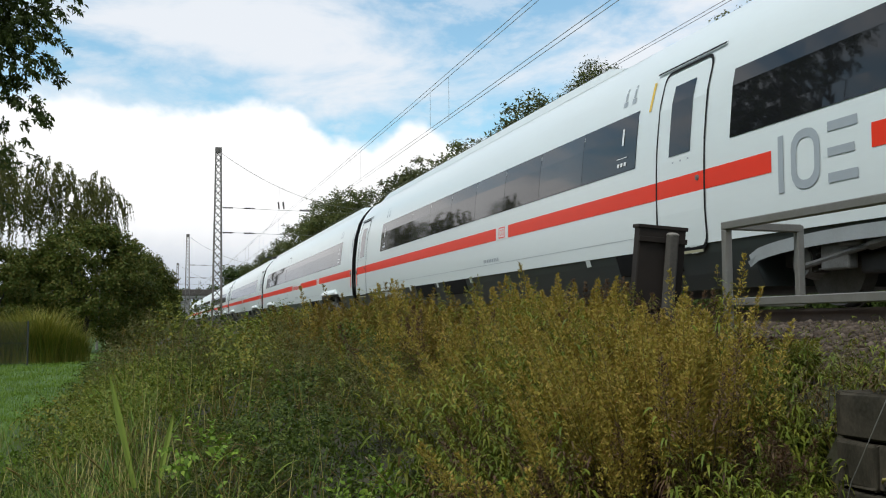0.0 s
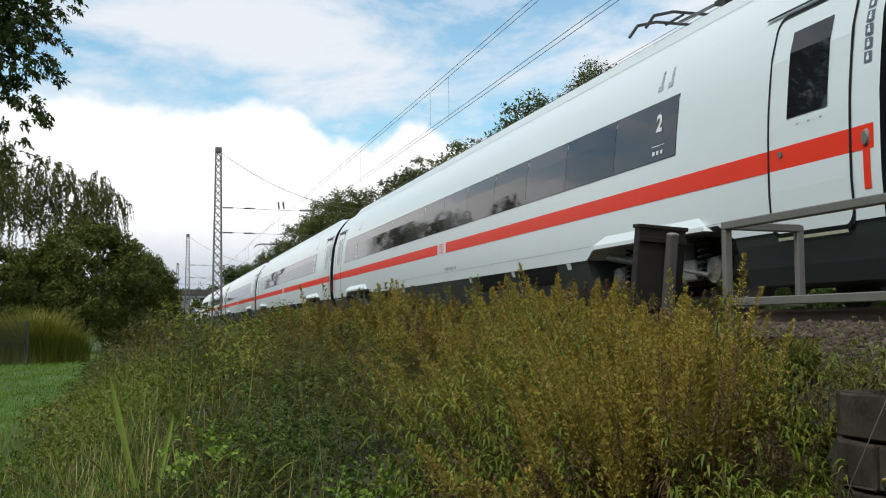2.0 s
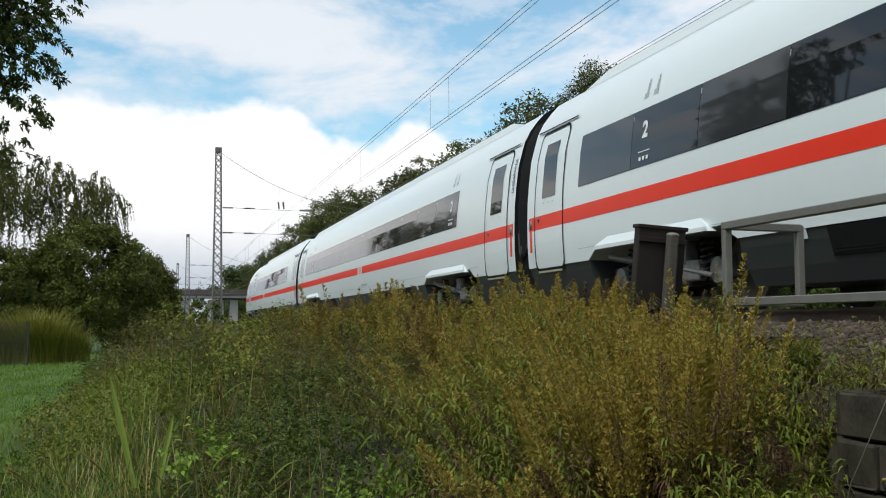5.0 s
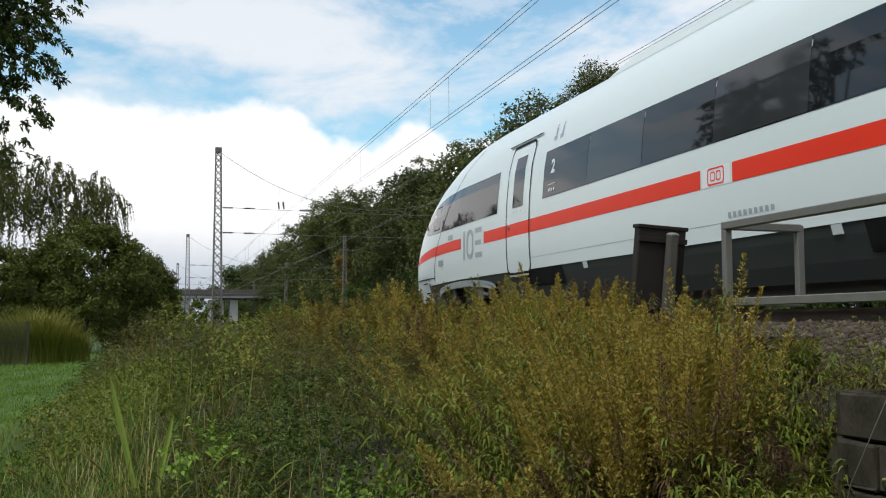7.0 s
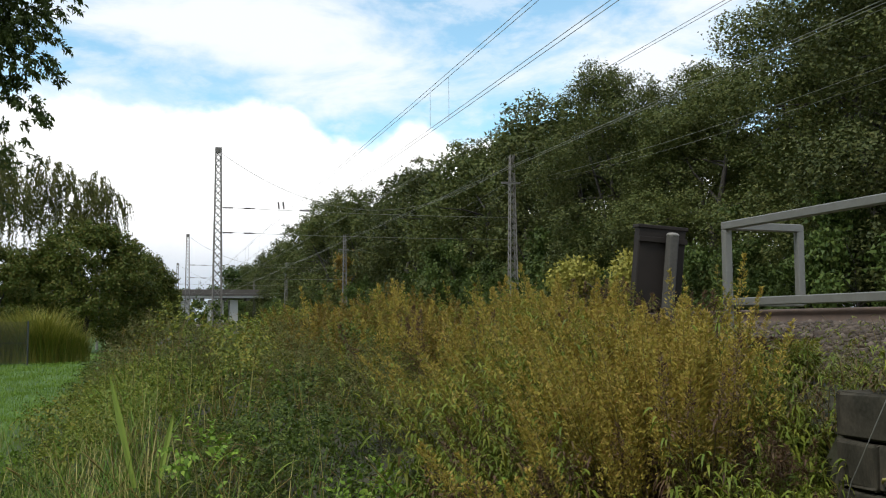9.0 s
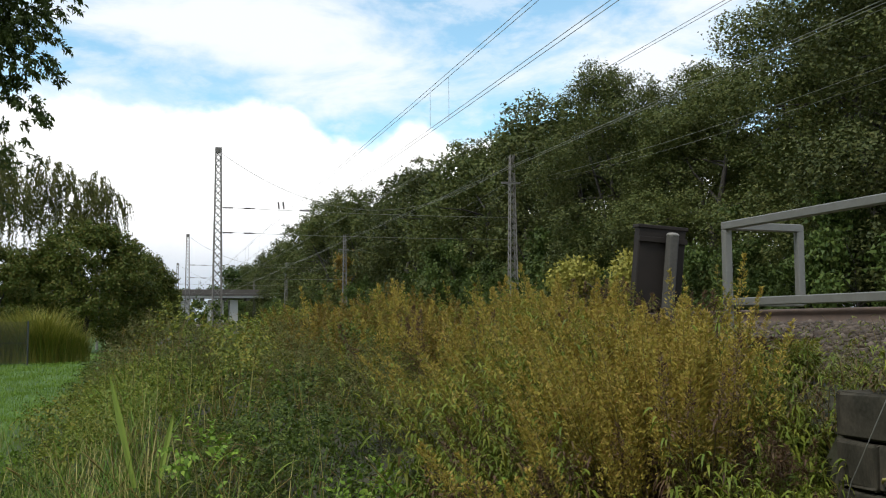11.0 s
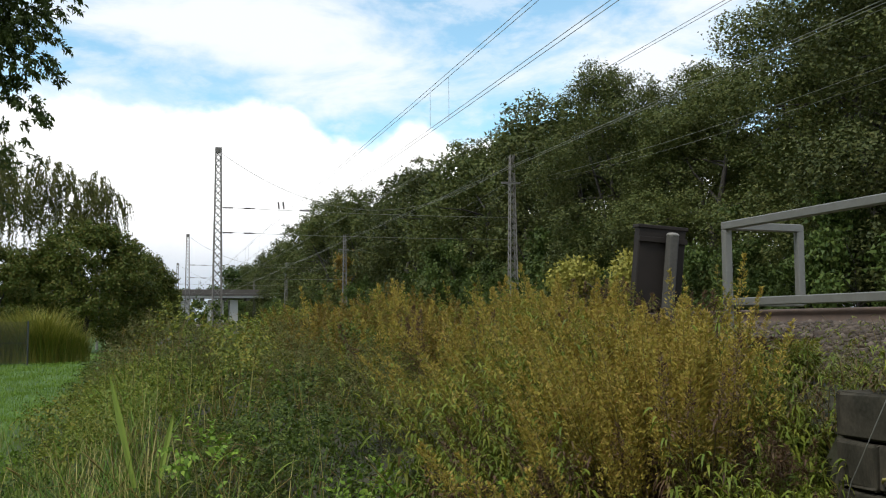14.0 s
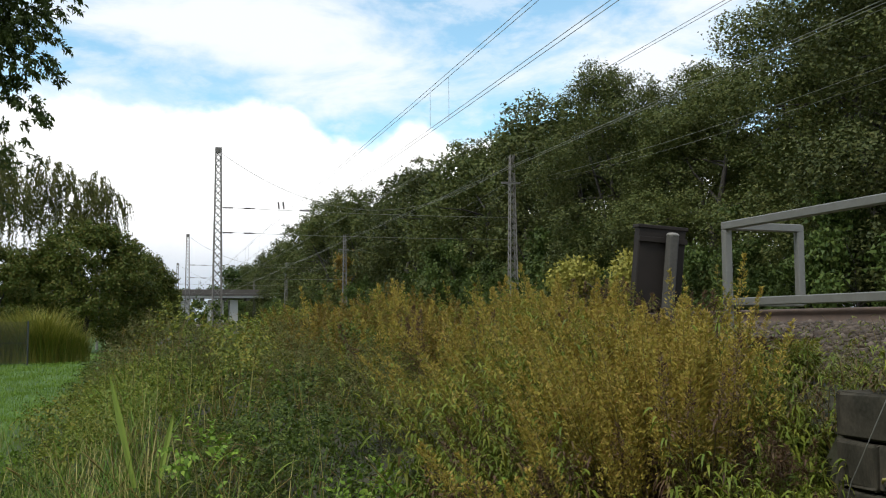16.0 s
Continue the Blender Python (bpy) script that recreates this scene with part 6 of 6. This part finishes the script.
def goldenrod():
    """Clumps of stalks that fan out from one root, each clump with its own height and stage of withering."""
    rng = np.random.default_rng(77)
    cx, cy, cd = sample(rng, 1500, -0.4, 4.30, 4.75, 30, 1.2)
    ca = np.degrees(np.arctan2(cx, cy))
    edge = gold_edge(cy) + 0.22 * rng.normal(size=len(cx))
    stray = (rng.random(len(cx)) < 0.05) & (cd > 11)
    k = ((cx > edge) | stray) & ~((cx > 3.40) & (cy < 4.85)) & (ca < 37.4)
    k &= ~((ca < 18.0) & (cd > 5.6) & (cd < 9.6))
    k &= ~((ca > 25.0) & (ca < 31.2) & (cd < 5.5))
    k &= np.exp(-(((cx - 1.80) / 0.5) ** 2 + ((cy - 8.1) / 1.0) ** 2)) < 0.3
    cx, cy = np.concatenate([cx[k], 3.0 + 0.40 * rng.random(22)]), np.concatenate([cy[k], 4.5 + 0.9 * rng.random(22)])
    cd, ca = np.hypot(cx, cy), np.degrees(np.arctan2(cx, cy))
    m = len(cx)
    per = rng.integers(5, 11, m)
    who = np.repeat(np.arange(m), per)
    n = len(who)
    off = rng.normal(size=(n, 2)) * 0.075 * np.clip(cd[who] / 8, 0.8, 1.6)[:, None]
    x, y = cx[who] + off[:, 0], cy[who] + off[:, 1]
    d = np.hypot(x, y)
    a = np.degrees(np.arctan2(x, y))
    top = gold_top(cx, cy)[who] + (0.12 * rng.normal(size=m))[who] + 0.09 * rng.normal(size=n)
    st = thing("goldenrod_stand", "dense stand of withering yellow-brown goldenrod on the bank", "weeds", kind="stuff")
    g = Stalks(rng, x, y, d, top, st, 0.3, 1.9, 0.05)
    g.lean += off * 1.7 + (rng.normal(size=(m, 2)) * 0.09)[who]
    g.lean[:, 0] -= 0.42 * (1 - step(a, 23, 28.5)) * (d < 7.6)
    g.bend[:, 0] -= 0.12 * (1 - step(a, 23, 28.5)) * (d < 7.6)
    g.stems(L_GOLDSTEM, "thin reddish brown stems", 0.0034)
    tone = (1.0 * value_noise(cx, cy, 0.7, 21.0) + 0.26 * rng.normal(size=m))[who] + 0.05 * rng.normal(size=n)
    heart = np.exp(-(((x - 2.85) / 0.45) ** 2 + ((y - 5.4) / 0.7) ** 2)) > 0.4
    green = ((tone > 0.16) & ~heart) | ((a > 31.0) & (tone > -0.45)) | ((d < 7.0) & (a < 25) & (tone > -0.30))
    rust = ~green & ~heart & (d > 11) & (tone < 0.0)
    brown = ~green & ~rust & ((tone < -0.42) | heart)
    gold = ~green & ~brown & ~rust
    p = np.arange(n)
    g.blades(p[(d < 7.2) & ~heart], 44, 0.05, 0.62, 0.108, 0.0165, L_GOLDLOW, "lower_leaves", "drooping green and brown lower leaves", 0.55)
    g.blades(p[gold], 74, 0.16, 0.95, 0.052, 0.0082, L_GOLD, "upper_leaves", "narrow yellowing leaves", 0.30)
    g.blades(p[green & (d < 7)], 40, 0.16, 0.99, 0.100, 0.0150, L_GOLDGREEN, "green_leaves", "narrow green leaves", 0.5)
    g.blades(p[green & (d >= 7)], 52, 0.16, 0.99, 0.074, 0.0115, L_GOLDGREEN, "green_leaves", "narrow green leaves", 0.45)
    g.blades(p[rust], 50, 0.2, 0.97, 0.060, 0.010, L_RUST, "rust_leaves", "rust-coloured leaves", 0.4)
    g.blades(p[brown & heart], 30, 0.10, 0.60, 0.085, 0.0125, L_GOLDBROWN, "brown_leaves", "withered red-brown leaves", 0.60)
    g.blades(p[brown & heart], 60, 0.46, 0.96, 0.050, 0.0075, L_GOLD, "upper_leaves", "narrow yellowing leaves", 0.30)
    g.blades(p[brown & ~heart], 46, 0.12, 0.95, 0.068, 0.011, L_GOLDBROWN, "brown_leaves", "withered red-brown leaves", 0.55)
    g.plumes(p[gold], 280, L_GOLDTOP, "faded yellow flower plumes", 0.70, 0.11, 0.019)
    g.plumes(p[heart & brown], 330, L_GOLDTOP, "faded yellow flower plumes", 0.66, 0.11, 0.019)
    g.plumes(p[rust], 150, L_RUST, "rusty flower plumes", 0.72, 0.10, 0.019)
    g.plumes(p[brown & ~heart], 150, L_GOLDBROWN, "withered brown flower plumes", 0.76, 0.09, 0.018)
    g.plumes(p[green & (d > 6.2)], 100, L_GOLD, "green-yellow flower plumes", 0.80, 0.07, 0.013)


def nettles():
    rng = np.random.default_rng(78)
    x, y, d = sample(rng, 300, -1.6, 3.4, 3.6, 26)
    k = (x < gold_edge(y) + 0.35 * rng.normal(size=len(x))) & (bramble_top(x, y) > 0.22) & (~hollow(x, y, 0.0))
    x, y, d = x[k], y[k], d[k]
    top = bramble_top(x, y) + 0.07 + 0.10 * rng.normal(size=len(x))
    nt = thing("nettle_stand", "upright green nettles and weeds among brambles", "weeds", kind="stuff")
    g = Stalks(rng, x, y, d, top, nt, 0.15, 1.7, 0.14)
    g.stems(L_STEM, "thin weed stems", 0.0035)
    n = len(x)
    tone = value_noise(x, y, 0.8, 15.0) + 0.25 * rng.normal(size=n)
    allp = np.arange(n)
    g.blades(allp[tone > 0], 28, 0.35, 1.0, 0.062, 0.026, L_NETTLE, "leaves", "broad toothed nettle leaves", 0.45, 0.15)
    g.blades(allp[(tone <= 0) & (tone > -0.35)], 26, 0.35, 1.0, 0.058, 0.020, L_BRAMBLE, "leaves", "dull green leaves", 0.4, 0.3)
    g.blades(allp[tone <= -0.35], 24, 0.35, 0.98, 0.07, 0.014, L_WEED, "leaves", "narrow grey-olive leaves", 0.3, 0.5)
    g.plumes(allp[(tone <= -0.3) & (d > 7)], 9, L_SEED, "pale seed heads", 0.9, 0.05, 0.028)


def grasses():
    rng = np.random.default_rng(51)
    g = thing("tall_grass", "tall green and straw-coloured grass among the weeds", "grass", kind="stuff")
    x, y, d = sample(rng, 26000, -2.3, 1.9, 3.4, 16)
    keep = rng.random(len(x)) < np.clip(0.75 - 0.55 * np.maximum(0, x + 0.6) - 0.035 * d + 0.9 * value_noise(x, y, 0.9, 33.0), 0.03, 0.8)
    x, y, d = x[keep], y[keep], d[keep]
    zt = np.maximum(bramble_top(x, y), 0.12)
    zg = ground_z(x, y)
    low = zg + (zt - zg) * 0.35 * rng.random(len(x))
    h = (zt - low) + 0.10 + 0.20 * rng.random(len(x)) ** 2
    base = np.stack([x, y, low], 1)
    dry = rng.random(len(x)) < 0.10 + 0.30 * np.exp(-(((x + 0.1) / 0.7) ** 2 + ((y - 7.8) / 1.6) ** 2))
    under("blades", blades_mesh(rng, base[~dry], h[~dry] * 1.1, 0.35 + 0.5 * rng.random((~dry).sum()), 0.007 + 0.006 * rng.random((~dry).sum()), L_GRASS, "blades"), g, "long green blades")
    under("dry_blades", blades_mesh(rng, base[dry], h[dry] * 1.1, 0.15 + 0.6 * rng.random(dry.sum()), 0.006 + 0.004 * rng.random(dry.sum()), L_STRAW, "dry_blades"), g, "dry straw blades")
    # scattered grass and seedlings in the goldenrod's foot and along the wall's top
    x, y, d = sample(rng, 9000, 2.3, 5.1, 4.2, 14)
    k = (x > 3.45) | (d < 6.5)
    x, y = x[k], y[k]
    base = np.stack([x, y, ground_z(x, y) - 0.02], 1)
    bed = np.interp(x, [4.55, 5.35], [1.24, 1.50])
    base[:, 2] = np.where(x > 4.5, bed, base[:, 2])
    n = len(x)
    sc = np.where(x > 4.5, 0.35, 1.0) * (rng.random(n) < np.where(x > 4.4, 0.3, 1.0)) + 0.01
    under("bank_blades", blades_mesh(rng, base, (0.16 + 0.22 * rng.random(n)) * sc, 0.3 + 0.5 * rng.random(n), 0.006 + 0.004 * rng.random(n), L_GRASS, "bank_blades"), g, "short blades beside the ballast")
    # lane turf
    t = thing("lane_turf", "short bright green grass of the lane", "grass", kind="stuff")
    a = radians(-8.3) + radians(9) * rng.random(52000)
    dd = 9.0 * (60 / 9.0) ** rng.random(52000)
    x, y = dd * np.sin(a), dd * np.cos(a)
    k = (x < -1.0)
    x, y, dd = x[k], y[k], dd[k]
    n = len(x)
    base = np.stack([x, y, ground_z(x, y) - 0.005], 1)
    s = np.clip(dd / 14, 1, 3.0)
    under("turf_blades", blades_mesh(rng, base, (0.035 + 0.06 * rng.random(n)) * s ** 0.6, 0.2 + 0.7 * rng.random(n), 0.005 * s, L_TURF, "turf_blades", 2), t, "short mown blades")
    # broad reed leaves
    rd = thing("reed_clump", "broad pale-edged reed blades standing in the weeds", "reed")
    rows = [(-0.12, 7.0, 0.60, -0.17, 0.74, 0.0, 0.020), (0.02, 6.9, 0.58, 0.10, 0.54, 0.03, 0.018), (0.35, 7.0, 0.68, 0.30, 0.42, 0.35, 0.008), (0.1, 6.6, 0.58, 0.25, 0.40, 0.40, 0.008), (0.7, 6.6, 0.65, 0.30, 0.40, 0.30, 0.009), (1.55, 7.9, 0.75, -0.35, 0.35, 0.25, 0.012), (1.60, 7.8, 0.70, -0.20, 0.45, 0.35, 0.012), (1.5, 7.7, 0.70, 0.25, 0.40, 0.35, 0.011), (-0.45, 6.9, 0.40, -0.18, 0.50, 0.05, 0.005), (0.55, 9.0, 1.02, 0.4, 0.45, 0.35, 0.010), (-0.3, 6.2, 0.3, -0.3, 0.35, 0.25, 0.006)]
    for px, py, z0, dx, dz, curl, w0 in rows:
        bm = bmesh.new()
        prev = None
        for j in range(9):
            u = j / 8
            w = w0 * (0.65 + 0.8 * u - 1.4 * u ** 4) + 0.001
            c = Vector((dx * u, 0.05 * u, dz * u - curl * u * u))
            row = [bm.verts.new(c + Vector((w, 0, 0))), bm.verts.new(c + Vector((0, 0.006, 0))), bm.verts.new(c - Vector((w, 0, 0)))]
            if prev:
                bm.faces.new((prev[0], prev[1], row[1], row[0]))
                bm.faces.new((prev[1], prev[2], row[2], row[1]))
            prev = row
        ob = part("blade", bm, L_REED, rd)
        ob.matrix_basis = Matrix.Translation((px, py, z0 - 0.06))
    # dry stalks standing above the grass
    ds = thing("dry_stalks", "pale dry weed stalks standing in the grass", "stalks", kind="stuff")
    r2 = random.Random(6)
    ts = []
    for _ in range(42):
        d_, a_ = r2.uniform(5.5, 12), radians(r2.uniform(-7, 10))
        bx, by = d_ * math.sin(a_), d_ * math.cos(a_)
        z0 = max(0.05, float(bramble_top(np.array([bx]), np.array([by]))[0]) - 0.3)
        h = r2.uniform(0.35, 0.65)
        e = Vector((bx + r2.uniform(-0.12, 0.08), by, z0 + h))
        ts.append(tube([(bx, by, z0 - 0.1), Vector((bx, by, z0)).lerp(e, 0.5) + Vector((0.01, 0, 0)), e], [0.004, 0.0035, 0.002], 4))
    under("stalks", tubes_mesh("stalks", ts, L_STRAW), ds, "thin straw-coloured stalks")
    tagged(new("thin_cable", tubes_mesh("thin_cable", [tube([(3.42, 4.05, 1.36), (3.42, 4.18, 1.25), (3.40, 4.46, 0.78), (3.36, 4.6, 0.3)], [0.003] * 4, 5)], M_STEEL)), "thin grey cable hanging over the wall", "cable")
    tagged(new("dead_twig", tubes_mesh("dead_twig", [tube([(3.46, 4.30, 0.80), (3.40, 4.22, 0.83), (3.42, 4.05, 0.86), (3.45, 3.9, 0.84)], [0.006, 0.009, 0.008, 0.004], 6)], L_STRAW)), "pale dead twig lying against the wall", "twig")


thicket()
goldenrod()
nettles()
grasses()


def bank_weeds():
    """Low mixed weeds on the shoulder between the wall, the railing and the ballast."""
    rng = np.random.default_rng(88)
    n = 1700
    y = 1.5 + 14 * rng.random(n)
    x = np.where(y < 5.0, 3.56, 3.25) + 1.35 * rng.random(n) ** 1.3
    d = np.hypot(x, y)
    top = np.maximum(ground_z(x, y), np.interp(x, [4.55, 5.35], [1.2, 1.48])) + (0.10 + 0.34 * rng.random(n) ** 1.5) * np.clip((4.95 - x) / 0.7, 0.12, 1)
    w = thing("shoulder_weeds", "low green and brown weeds along the ballast shoulder", "weeds", kind="stuff")
    g = Stalks(rng, x, y, d, top, w, 0.08, 0.6, 0.25)
    g.stems(L_STEM, "thin weed stems", 0.003)
    allp = np.arange(n)
    k = value_noise(x, y, 1.3, 41.0) + 0.3 * rng.normal(size=n)
    g.blades(allp[k > 0.05], 22, 0.1, 1.0, 0.07, 0.013, L_GOLDGREEN, "leaves", "narrow green leaves", 0.4)
    g.blades(allp[(k <= 0.05) & (k > -0.3)], 20, 0.1, 1.0, 0.06, 0.011, L_WEED, "leaves", "grey-olive leaves", 0.4)
    g.blades(allp[k <= -0.3], 20, 0.1, 1.0, 0.06, 0.010, L_GOLDBROWN, "leaves", "withered leaves", 0.5)
    g.plumes(allp[k <= -0.2], 16, L_SEED, "pale seed heads", 0.8, 0.04, 0.02)


bank_weeds()


def ballast_stones():
    rng = np.random.default_rng(9)
    bm = bmesh.new()
    bmesh.ops.create_icosphere(bm, subdivisions=1, radius=1)
    V = np.array([v.co[:] for v in bm.verts])
    F = np.array([[v.index for v in f.verts] for f in bm.faces])
    bm.free()
    n = 7500
    y = 3.0 + 11 * rng.random(n) ** 1.4
    x = 4.2 + 2.2 * rng.random(n)
    z = np.interp(x, [4.15, 4.55, 5.35, 5.9], [0.95, 1.24, 1.50, 1.565])
    s = 0.016 + 0.024 * rng.random(n)
    jit = 1 + 0.28 * rng.normal(size=(n, len(V), 1))
    sq = np.stack([0.8 + 0.6 * rng.random(n), 0.8 + 0.6 * rng.random(n), 0.6 + 0.4 * rng.random(n)], 1)
    co = np.stack([x, y, z], 1)[:, None] + V[None] * jit * (s[:, None] * sq)[:, None]
    fa = F[None] + (np.arange(n) * len(V))[:, None, None]
    tagged(new("ballast_stones", mesh_np("ballast_stones", co.reshape(-1, 3), fa.reshape(-1, 3), M_STONE)), "loose grey-brown ballast stones beside the rails", "ballast", kind="stuff")


ballast_stones()


# ---------------- what moves ----------------
def motions():
    """The train runs along the near track towards the viewpoint and past it, slowing a little."""
    for ob, offset, turn in CARS:
        rows = []
        for k in range(33):
            t = k * 0.5
            rows.append((t, pose(TRACK, 31.515 - 27.044 * t + 0.19825 * t * t + offset, RAIL, 0, 0, turn)))
        walk(ob, rows)


motions()
